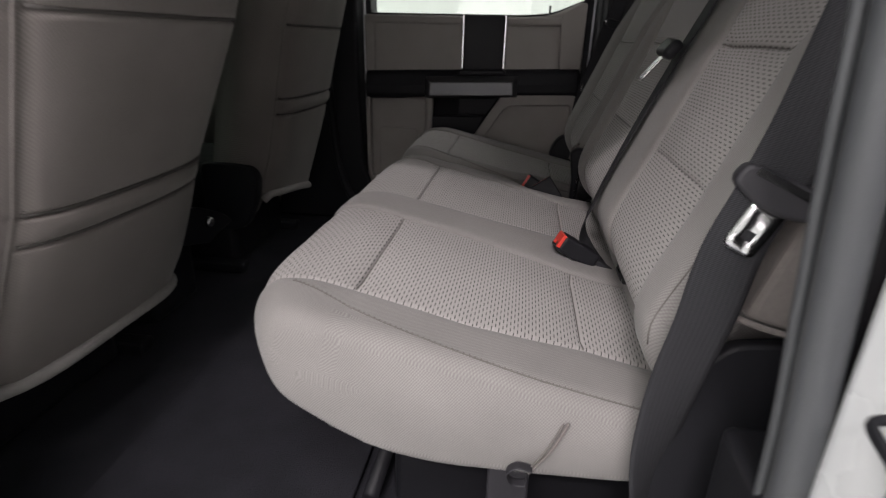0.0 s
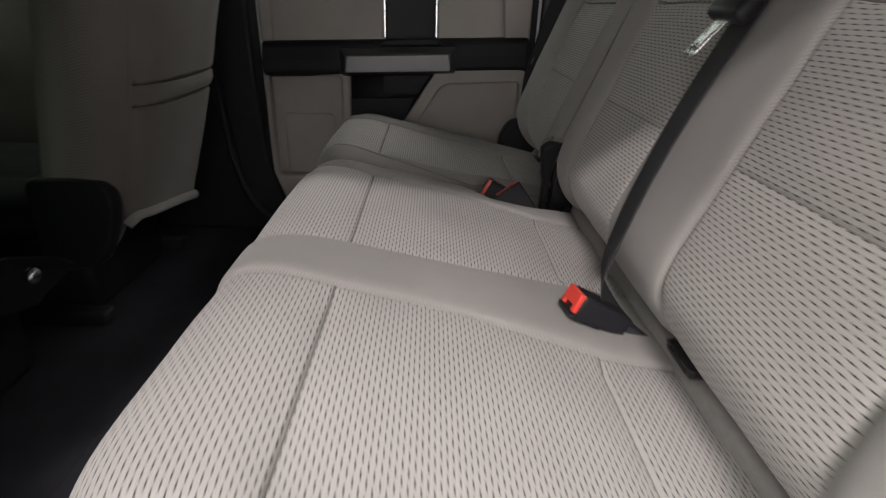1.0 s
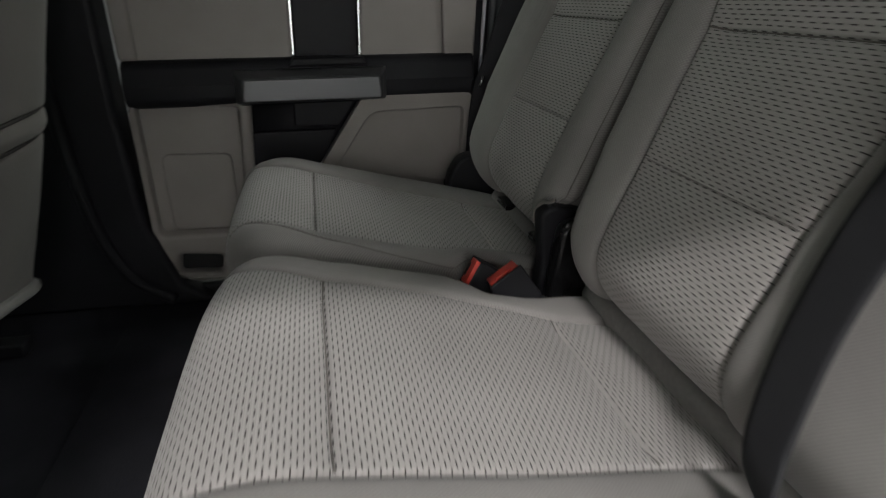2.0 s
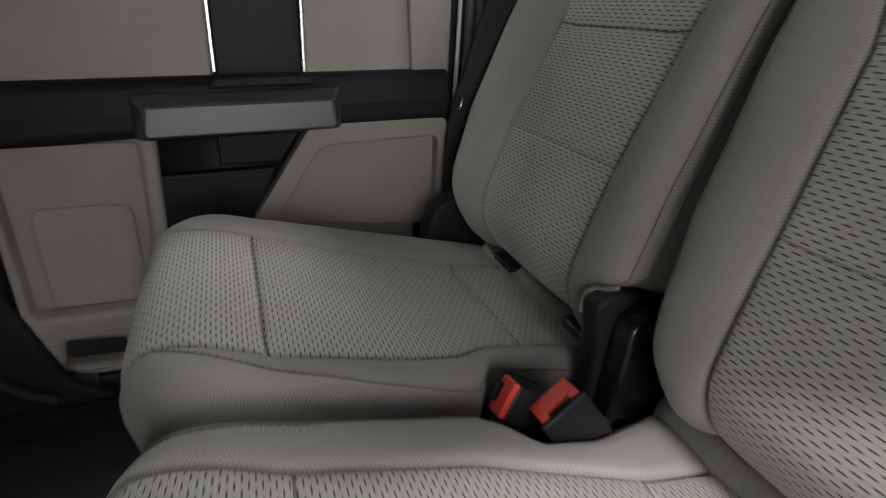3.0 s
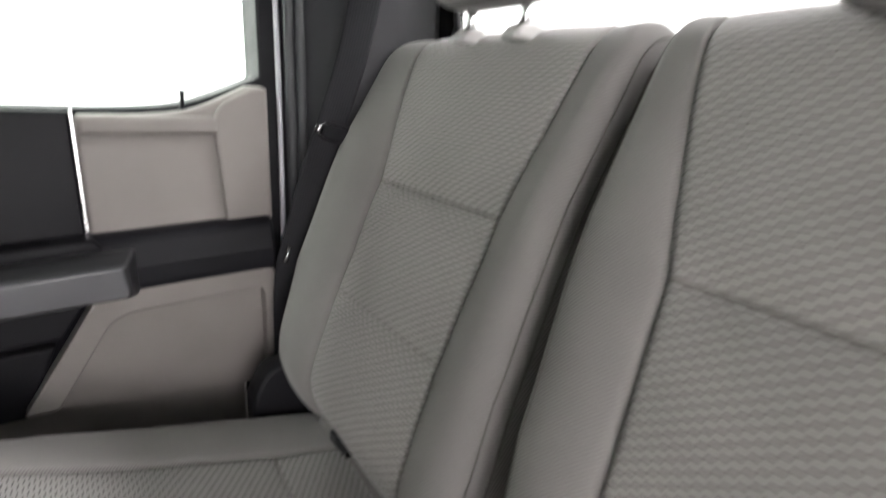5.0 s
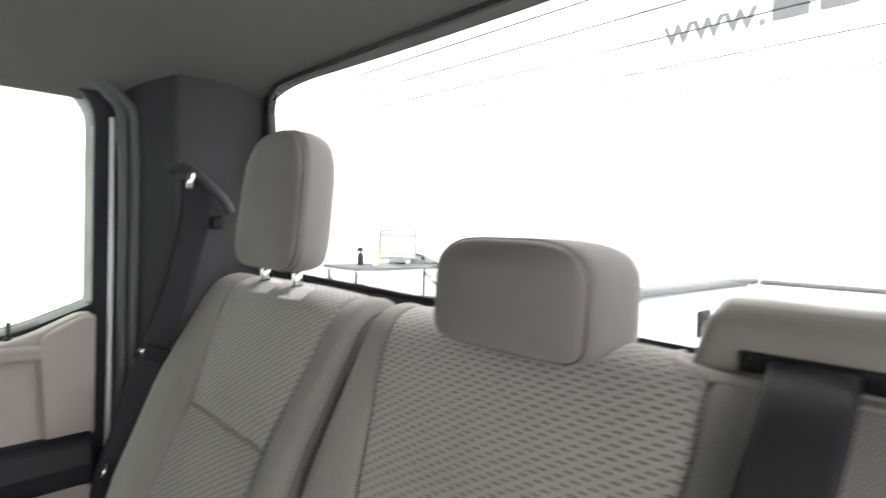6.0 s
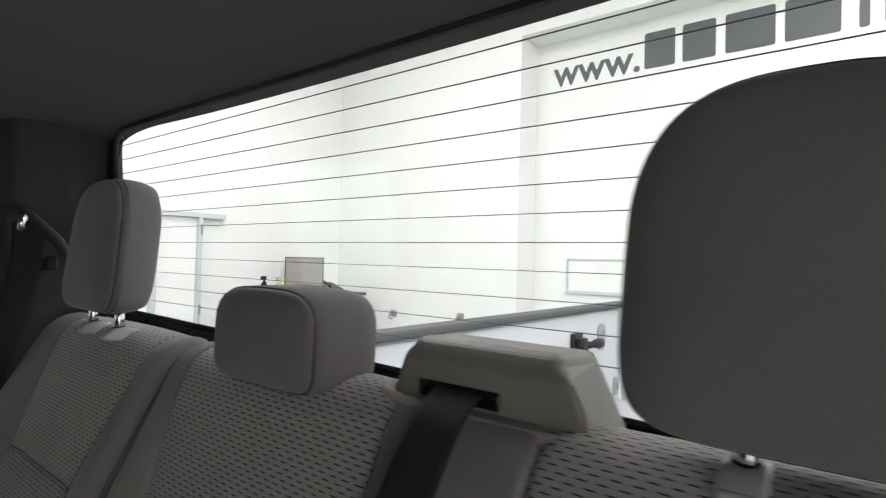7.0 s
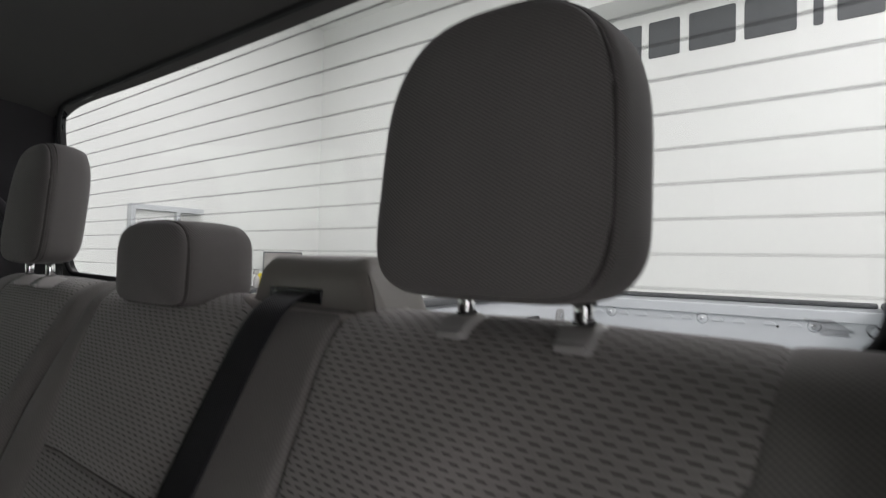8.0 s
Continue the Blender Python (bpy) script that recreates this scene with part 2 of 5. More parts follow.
def prism(outline, axis, a, b, bevel=0.0, segs=2, holes=()):
    """A flat outline (two coordinates a point) drawn out along an axis from a to b, with openings cut through."""
    bm = bmesh.new()

    def at(p, d):
        return {"x": (d, p[0], p[1]), "y": (p[0], d, p[1]), "z": (p[0], p[1], d)}[axis]

    edges = []
    for loop in (outline, *holes):
        vs = [bm.verts.new(at(p, a)) for p in loop]
        edges += [bm.edges.new((vs[i], vs[(i + 1) % len(vs)])) for i in range(len(vs))]
    if holes:
        fs = bmesh.ops.triangle_fill(bm, edges=edges, use_beauty=True)["geom"]
        fs = [f for f in fs if isinstance(f, bmesh.types.BMFace)]
    else:
        fs = [bm.faces.new(list(bm.verts))]
    ext = bmesh.ops.extrude_face_region(bm, geom=fs)["geom"]
    moved = [v for v in ext if isinstance(v, bmesh.types.BMVert)]
    delta = at((0, 0), b - a)
    bmesh.ops.translate(bm, vec=delta, verts=moved)
    bmesh.ops.recalc_face_normals(bm, faces=bm.faces)
    if bevel:
        es = [e for e in bm.edges if len(e.link_faces) == 2 and e.calc_face_angle(0) > radians(25)]
        bmesh.ops.bevel(bm, geom=es, offset=bevel, segments=segs, affect="EDGES", profile=0.5)
    return bm


def rounded(pts, r, n=5):
    """An outline with its corners rounded; r is one radius or one for each corner."""
    out = []
    for i, p in enumerate(pts):
        p, a, b = Vector(p), Vector(pts[i - 1]), Vector(pts[(i + 1) % len(pts)])
        rr = r[i] if isinstance(r, (list, tuple)) else r
        u, w = (a - p), (b - p)
        if rr < 0.007:
            out.append((p.x, p.y))
            continue
        d = min(rr, u.length * 0.45, w.length * 0.45)
        u, w = p + u.normalized() * d, p + w.normalized() * d
        for k in range(n + 1):
            t = k / n
            q = u * (1 - t) ** 2 + p * 2 * t * (1 - t) + w * t ** 2
            out.append((q.x, q.y))
    return out


def spline(points, per=12, closed=False):
    """Smooth points through the given ones."""
    p = [np.array(q, float) for q in points]
    n = len(p)
    out = []
    for i in range(n if closed else n - 1):
        if closed:
            a, b, c, d = p[i - 1], p[i], p[(i + 1) % n], p[(i + 2) % n]
        else:
            a, b, c, d = p[max(i - 1, 0)], p[i], p[i + 1], p[min(i + 2, n - 1)]
        for k in range(per):
            t = k / per
            out.append(0.5 * (2 * b + (c - a) * t + (2 * a - 5 * b + 4 * c - d) * t * t + (3 * b - a - 3 * c + d) * t ** 3))
    if not closed:
        out.append(p[-1])
    return np.array(out)


def tube(points, radius, sides=8, bm=None, cap=True):
    """A round bar along a smooth line; radius may be one number or one for each point."""
    bm = bm or bmesh.new()
    pts = [Vector(q) for q in points]
    rings = []
    up = Vector((0.123, 0.345, 0.93))
    for i, q in enumerate(pts):
        d = (pts[min(i + 1, len(pts) - 1)] - pts[max(i - 1, 0)]).normalized()
        side = d.cross(up).normalized() if abs(d.dot(up)) < 0.98 else d.cross(Vector((1, 0, 0))).normalized()
        other = side.cross(d)
        r = radius[i] if isinstance(radius, (list, tuple, np.ndarray)) else radius
        rings.append([bm.verts.new(q + (side * math.cos(a) + other * math.sin(a)) * r) for a in (2 * math.pi * k / sides for k in range(sides))])
    for a, b in zip(rings, rings[1:]):
        for k in range(sides):
            bm.faces.new((a[k], a[(k + 1) % sides], b[(k + 1) % sides], b[k]))
    if cap:
        bm.faces.new(rings[0])
        bm.faces.new(rings[-1])
    return bm


def ribbon(name, line, wides, width, thick, mat, parent=None, label="", category=""):
    """A flat strap along a line; wides gives the direction of its width at each given point."""
    pts = spline(line, 10)
    ws = spline(wides, 10)
    cols = np.linspace(-0.5, 0.5, 9)
    verts, uvs, faces = [], [], []
    run = 0.0
    for i, (q, w) in enumerate(zip(pts, ws)):
        w = w / np.linalg.norm(w)
        d = pts[min(i + 1, len(pts) - 1)] - pts[max(i - 1, 0)]
        n = np.cross(w, d)
        n = n / (np.linalg.norm(n) + 1e-9)
        if i:
            run += np.linalg.norm(q - pts[i - 1])
        for side in (1, -1):
            for c in cols:
                edge = thick * (0.5 if abs(c) < 0.45 else 0.25)
                verts.append(q + w * c * width + n * side * edge)
                uvs.append((c * width, run))
    k = len(cols)
    for i in range(len(pts) - 1):
        a, b = i * 2 * k, (i + 1) * 2 * k
        for c in range(k - 1):
            faces.append((a + c, a + c + 1, b + c + 1, b + c))
            faces.append((a + k + c + 1, a + k + c, b + k + c, b + k + c + 1))
        faces.append((a, b, b + k, a + k))
        faces.append((a + k - 1, a + 2 * k - 1, b + 2 * k - 1, b + k - 1))
    return raw(name, verts, faces, mat, parent, label, uvs, category=category)


def clustered(lo, hi, step, marks, spread=(0.0, 0.001, 0.002, 0.0032, 0.005, 0.008)):
    """Even steps, closer together round the given marks."""
    vals = list(np.linspace(lo, hi, max(2, int(round((hi - lo) / step)) + 1)))
    for m in marks:
        vals = [v for v in vals if abs(v - m) > 0.009 or v in (lo, hi)]
        vals += [m + s * k for s in spread for k in (1, -1)]
    return sorted({round(v, 5) for v in vals if lo <= v <= hi})


def upholstery(parent, section, top, y_marks, inserts, cross, y_ends, round_r=0.03, puff=0.006, dip=0.004, step=0.010, shape=None,
               cover_name="cover", insert_name="insert_panel", thread=None, bulge=0.006, swell=0.02, spine=None, plan=None, notch=None, scoop=None, seams=()):
    """A stuffed seat body. section: its closed outline in x and z; top: the two outline points between which the inserts lie;
    inserts: pairs of y between seams; cross: outline points of the seams across the inserts; shape: moves y by height."""
    dense = spline(section, 40, True)
    seg = np.r_[0, np.cumsum(np.linalg.norm(np.diff(np.vstack([dense, dense[:1]]), axis=0), axis=1))]
    total = seg[-1]

    def s_of(p):
        return seg[int(np.argmin(np.linalg.norm(dense - np.array(p), axis=1)))]

    sa, sb = sorted((s_of(top[0]), s_of(top[1])))
    cs = [s_of(p) for p in cross]
    ss = clustered(0, total - 0.002, step, [sa, sb, *cs])
    ring = np.array([[np.interp(s, seg, np.r_[dense[:, 0], dense[0, 0]]), np.interp(s, seg, np.r_[dense[:, 1], dense[0, 1]])] for s in ss])
    tang = np.roll(ring, -1, 0) - np.roll(ring, 1, 0)
    tang /= np.linalg.norm(tang, axis=1)[:, None]
    norm = np.c_[tang[:, 1], -tang[:, 0]]
    centre = ring.mean(0)
    if np.mean(np.sum(norm * (ring - centre), axis=1)) < 0:
        norm = -norm
    y0, y1 = y_ends
    ys = clustered(y0, y1, step, y_marks)
    arcs = [round_r * (1 - math.cos(a)) for a in np.linspace(0.0, math.pi / 2, 7)]
    ys = sorted({*[round(y, 5) for y in ys if y0 + round_r < y < y1 - round_r], *[round(y0 + d, 5) for d in arcs], *[round(y1 - d, 5) for d in arcs]})
    verts, uvs = [], []
    ns, ny = len(ss), len(ys)
    gauss = lambda d, w: math.exp(-(d / w) ** 2)
    for y in ys:
        d = min(y - y0, y1 - y)
        inset = round_r - math.sqrt(max(0, round_r ** 2 - (round_r - d) ** 2)) if d < round_r else 0.0
        groove_y = sum(gauss(y - m, 0.003) for m in y_marks)
        inside = [r for r in inserts if r[0] <= y <= r[1]]
        for i, s in enumerate(ss):
            h = 0.0
            on_top = 1.0 if sa <= s <= sb else max(gauss(s - sa, 0.03) if s < sa else 0, gauss(s - sb, 0.03) if s > sb else 0)
            h -= dip * groove_y * on_top * (1.0 - 0.8 * (y < -0.4) * min(1.0, max(0.0, (ring[i][1] - 0.76) / 0.08)))
            if inside:
                a, b = inside[0]
                f = (y - a) / (b - a)
                h += 0.0035 * math.sin(math.pi * f) ** 0.5 * on_top
                h -= sum((0.0022 if thread and c == min(cs) else 0.0050) * gauss(s - c, 0.0022) + (0.004 if c == min(cs) else 0.006) * gauss(s - c, 0.016) for c in cs) * min(1, 8 * f, 8 * (1 - f))
            else:
                outer = y < y_marks[0] or y > y_marks[-1]
                reach = min(1.0, min(abs(y - m) for m in y_marks) / (swell if outer else 0.02))
                h += (puff if outer else min(puff, 0.006)) * on_top * (1 - (1 - reach) ** 2.4) * min(1.0, max(0.15, (0.85 - ring[i][1]) / 0.12))
            h += 0.0012 * noise.noise(Vector((s * 14, y * 14, section[0][0] * 9)))
            x, z = ring[i] + norm[i] * (h - inset)
            yy = shape(y, z, x) if shape else y
            if plan and d < plan[1]:
                x += max(0.0, (plan[0] - x)) * (1 - d / plan[1]) ** 2 * (plan[2] if y - y0 < y1 - y else plan[3])
            if notch and y - y0 < 0.08:
                yy += notch[1] * min(1.0, max(0.0, (x - notch[0]) / 0.03)) * (1 - (y - y0) / 0.08)
            if scoop and y1 - y < 0.06:
                yy -= float(np.interp(x, *scoop)) * (1 - (y1 - y) / 0.06)
            verts.append((x, yy, z))
            uvs.append((yy, s))
    regions = {"cover": [], "insert": []}
    for j in range(ny - 1):
        ym = (ys[j] + ys[j + 1]) / 2
        for i in range(ns):
            k = (i + 1) % ns
            sm = (ss[i] + ss[k]) / 2 if k else total
            where = "insert" if sa < sm < sb and any(a < ym < b for a, b in inserts) else "cover"
            regions[where].append((j * ns + i, j * ns + k, (j + 1) * ns + k, (j + 1) * ns + i))
    for j, sign in ((0, -1), (ny - 1, 1)):
        base = [np.array(verts[j * ns + i]) for i in range(ns)]
        p0, p1 = np.array(spine[0]), np.array(spine[1])
        prev = list(range(len(verts), len(verts) + ns))
        verts += [tuple(p) for p in base]
        uvs += [(p[0] * sign, p[2]) for p in base]
        for f in (0.92, 0.8, 0.6, 0.4, 0.2, 0.0):
            ids = []
            for i in range(ns):
                q = np.array((base[i][0], base[i][2]))
                along = np.clip(np.dot(q - p0, p1 - p0) / np.dot(p1 - p0, p1 - p0), 0, 1)
                foot = p0 + (p1 - p0) * along
                core = np.array((foot[0], base[i][1], foot[1]))
                p = core + (base[i] - core) * f
                p[1] += sign * bulge * (1 - f * f)
                ids.append(len(verts))
                verts.append(tuple(p))
                uvs.append((p[0] * sign, p[2]))
            for i in range(ns):
                k = (i + 1) % ns
                regions["cover"].append((prev[i], prev[k], ids[k], ids[i]) if sign < 0 else (prev[k], prev[i], ids[i], ids[k]))
            prev = ids
    obs = []

    def emit(name, faces, mat, label=""):
        used = sorted({i for f in faces for i in f})
        remap = {o: n for n, o in enumerate(used)}
        ob = raw(name, [verts[i] for i in used], [tuple(remap[i] for i in f) for f in faces], mat, parent, label, [uvs[i] for i in used])
        bm = bmesh.new()
        bm.from_mesh(ob.data)
        if name == cover_name:
            bmesh.ops.remove_doubles(bm, verts=bm.verts, dist=1e-5)
            bmesh.ops.recalc_face_normals(bm, faces=bm.faces)
            if plan:
                ends = [e for e in bm.edges if e.is_boundary and all(v.co.y < y0 - 0.7 * bulge or v.co.y > y1 + 0.7 * bulge for v in e.verts)]
                bmesh.ops.holes_fill(bm, edges=ends, sides=0)
                corner = [v for v in bm.verts if not v.is_boundary and v.co.x < plan[0] + 0.02 and (v.co.y < y0 + 0.04 or v.co.y > y1 - 0.04)]
                for _ in range(8):
                    bmesh.ops.smooth_vert(bm, verts=corner, factor=0.5, use_axis_x=True, use_axis_y=True, use_axis_z=True)
        bm.to_mesh(ob.data)
        bm.free()
        obs.append(ob)

    emit(cover_name, regions["cover"], CLOTH, "taupe twill cloth")
    for a, b in inserts:
        sel = [f for f in regions["insert"] if a < np.mean([uvs[i][0] if not shape else 0 for i in f]) < b] if not shape else None
        if sel is None:
            sel = []
            for f in regions["insert"]:
                ym = np.mean([ys[i // ns] for i in f])
                if a < ym < b:
                    sel.append(f)
        emit(insert_name, sel, INSERT, "knitted cloth with rows of dark dashes")
    for c in cs:
        i = int(np.argmin([abs(v - c) for v in ss]))
        for y_a, y_b in inserts:
            line = [verts[j * ns + i] for j in range(ny) if y_a + 0.003 <= ys[j] <= y_b - 0.003]
            part("cross_seam", tube(line, 0.0009 if thread and c == min(cs) else 0.0014, 5), thread if thread and c == min(cs) else STITCH, parent, "stitched seam across the insert")
    for y, p0, p1 in seams:
        s0, s1 = sorted((s_of(p0), s_of(p1)))
        grid = np.array(verts[:ns * ny]).reshape(ny, ns, 3)
        ya, yb = y if isinstance(y, tuple) else (y, y)
        y = ya
        line = []
        for i in range(ns):
            if s0 <= ss[i] <= s1:
                f = (ss[i] - s0) / (s1 - s0)
                at = ya + (yb - ya) * f ** 3
                line.append(tuple(float(np.interp(at, ys, grid[:, i, c])) for c in range(3)))
        seam = part("seam", tube(line, 0.0010, 5), STITCH, parent, "dark stitched seam")
        knots = bmesh.new()
        path = np.array(line)
        run = np.r_[0, np.cumsum(np.linalg.norm(np.diff(path, axis=0), axis=1))]
        for d in np.arange(0.004, run[-1], 0.0065):
            p = [float(np.interp(d, run, path[:, c])) for c in range(3)]
            p[1] += 0.0022 if y < (y0 + y1) / 2 else -0.0022
            bmesh.ops.create_icosphere(knots, subdivisions=1, radius=0.0012, matrix=Matrix.Translation(p))
        part("stitching", knots, STITCH, seam)
    return obs


# ---- studio round the truck ----
GROUND = -0.72
ROOM = (-6.0, 4.25, -5.0, 4.6)


def studio():
    x0, x1, y0, y1 = ROOM
    part("ground", boxed((x0 - 0.2, y0 - 0.2, GROUND - 0.1), (x1 + 0.2, y1 + 0.2, GROUND)), CONCRETE, None, "pale grey painted studio floor", False, "floor", "structure")
    part("studio_ceiling", boxed((x0 - 0.2, y0 - 0.2, CEIL_Z), (x1 + 0.2, y1 + 0.2, CEIL_Z + 0.1)), WALL_WHITE, None, "white studio ceiling", False, "ceiling", "structure")
    shell = [(y0, GROUND), (-3.6, GROUND), (-3.6, 3.12), (2.11, 3.12), (2.11, GROUND), (y1, GROUND), (y1, CEIL_Z), (y0, CEIL_Z)]
    part("wall_rear", prism(shell, "x", x1, x1 + 0.32), WALL_WHITE, None, "white studio wall with a wide shallow bay", False, "wall", "structure")
    part("wall_bay", boxed((x1 + 0.32, y0, GROUND), (x1 + 0.42, y1, CEIL_Z)), WALL_WHITE, None, "white wall at the back of the bay", False, "wall", "structure")
    part("wall_front", boxed((x0 - 0.1, y0, GROUND), (x0, y1, CEIL_Z)), WALL_WHITE, None, "white studio wall", False, "wall", "structure")
    part("wall_left", boxed((x0, y0 - 0.1, GROUND), (x1 + 0.3, y0, CEIL_Z)), WALL_WHITE, None, "white studio wall", False, "wall", "structure")
    part("wall_right", boxed((x0, y1, GROUND), (x1 + 0.3, y1 + 0.1, CEIL_Z)), WALL_WHITE, None, "white studio wall", False, "wall", "structure")
    # Strip added on the wall in place of the soffit edge.
    part("soffit_band", boxed((x0, y1 - 0.04, 1.80), (1.2, y1, 1.98), 0.01), BED_PAINT, None, "pale grey band standing in for the studio wall's soffit edge", True, "rail", "structure")
    tube_light = thing("tube_light", (TUBE_X, -3.87, 3.58), "white batten light hung from the studio ceiling", "lamp")
    part("batten", boxed((TUBE_X - 0.55, -4.00, 3.56), (TUBE_X + 0.55, -3.87, 3.68), 0.01), WALL_WHITE, tube_light)
    part("bracket", boxed((TUBE_X - 0.05, -3.97, 3.66), (TUBE_X + 0.05, -3.91, CEIL_Z), 0.004), WALL_WHITE, tube_light)
    for lx, ly, _ in LAMP_SPOTS:
        lamp = thing("ceiling_light", (lx, ly, CEIL_Z), "assumed white framed ceiling light panel", "lamp", "studio ceiling lights")
        hole = [(lx - 0.5, ly - 0.7), (lx + 0.5, ly - 0.7), (lx + 0.5, ly + 0.7), (lx - 0.5, ly + 0.7)]
        rim = [(lx - 0.55, ly - 0.75), (lx + 0.55, ly - 0.75), (lx + 0.55, ly + 0.75), (lx - 0.55, ly + 0.75)]
        part("housing", prism(rim, "z", CEIL_Z - 0.11, CEIL_Z, holes=[hole]), WALL_WHITE, lamp, "", False)


studio()


def sign():
    """The grey lettering on the wall of the bay."""
    board = thing("wall_lettering", (SIGN_X, 0.7, SIGN_Z), "grey web address lettering on a white wall", "sign")
    data = bpy.data.curves.new("letters", "FONT")
    data.body, data.size, data.extrude, data.space_character = "www.", 0.355, 0.004, 1.0
    data.offset = 0.006
    data.materials.append(SIGN_GREY)
    ob = new("letters", data)
    ob.matrix_basis = Matrix(((0, 0, -1, SIGN_X), (-1, 0, 0, SIGN_Y), (0, 1, 0, SIGN_Z), (0, 0, 0, 1))) @ Matrix.Diagonal((0.98, 1, 1, 1))
    settle(ob, board)
    # the trade name is left as plain grey bars of its size
    for a, c in ((1.075, 0.825), (0.765, 0.515), (0.445, 0.105), (0.045, -0.295), (-0.395, -0.455), (-0.535, -0.80)):
        part("name_bar", prism(rounded([(c, SIGN_Z), (a, SIGN_Z), (a, SIGN_Z + 0.31), (c, SIGN_Z + 0.31)], 0.02), "x", SIGN_X - 0.006, SIGN_X), SIGN_GREY, board, "", False)


sign()


def studio_door():
    """A white door in its frame on the side wall, seen through the rear glass."""
    d = thing("door_2", (2.27, 4.6, GROUND), "closed white flush door in a white frame", "door", "", "structure")
    part("frame", prism([(2.05, GROUND), (2.09, GROUND), (2.09, 1.34), (2.46, 1.34), (2.46, GROUND), (2.50, GROUND), (2.50, 1.34), (2.73, 1.34), (2.73, 1.39), (2.05, 1.39)], "y", 4.52, 4.6, 0.004), BED_PAINT, d, "", False)
    part("leaf", boxed((2.09, 4.565, GROUND + 0.01), (2.46, 4.6, 1.34), 0.003), WALL_WHITE, d, "", False)
    part("hinge", boxed((2.475, 4.505, 1.18), (2.495, 4.52, 1.28), 0.004), HINGE_GREY, d)
    part("hinge", boxed((2.475, 4.505, 0.42), (2.495, 4.52, 0.52), 0.004), HINGE_GREY, d)
    part("handle", tube([(2.42, 4.57, 0.30), (2.42, 4.51, 0.30), (2.32, 4.51, 0.30)], 0.011), STEEL, d)


studio_door()


def wall_fittings():
    """An inset panel in the bay and two small hooks on the wall beside it."""
    p = thing("wall_panel", (4.57, 1.46, 0.73), "white inset panel with a thin rim on the bay wall", "panel")
    part("rim", prism([(1.164, 0.735), (1.755, 0.735), (1.755, 1.048), (1.164, 1.048)], "x", 4.558, 4.57, 0.003, 2, holes=[[(1.18, 0.751), (1.739, 0.751), (1.739, 1.032), (1.18, 1.032)]]), BED_PAINT, p)
    part("sill", boxed((4.545, 1.15, 0.722), (4.57, 1.77, 0.735), 0.003), BED_PAINT, p)
    for y, z in ((3.653, 0.40), (2.741, 0.44)):
        h = thing("wall_hook", (4.25, y, z), "small grey hook on the white wall", "hook", "wall hooks")
        part("plate", boxed((4.240, y - 0.045, z - 0.035), (4.25, y + 0.045, z + 0.035), 0.004), HINGE_GREY, h)
        part("prong", tube(spline([(4.24, y, z + 0.01), (4.19, y, z), (4.175, y, z - 0.03), (4.19, y, z - 0.055), (4.22, y, z - 0.05)], 5), 0.009, 8), HINGE_GREY, h)


wall_fittings()


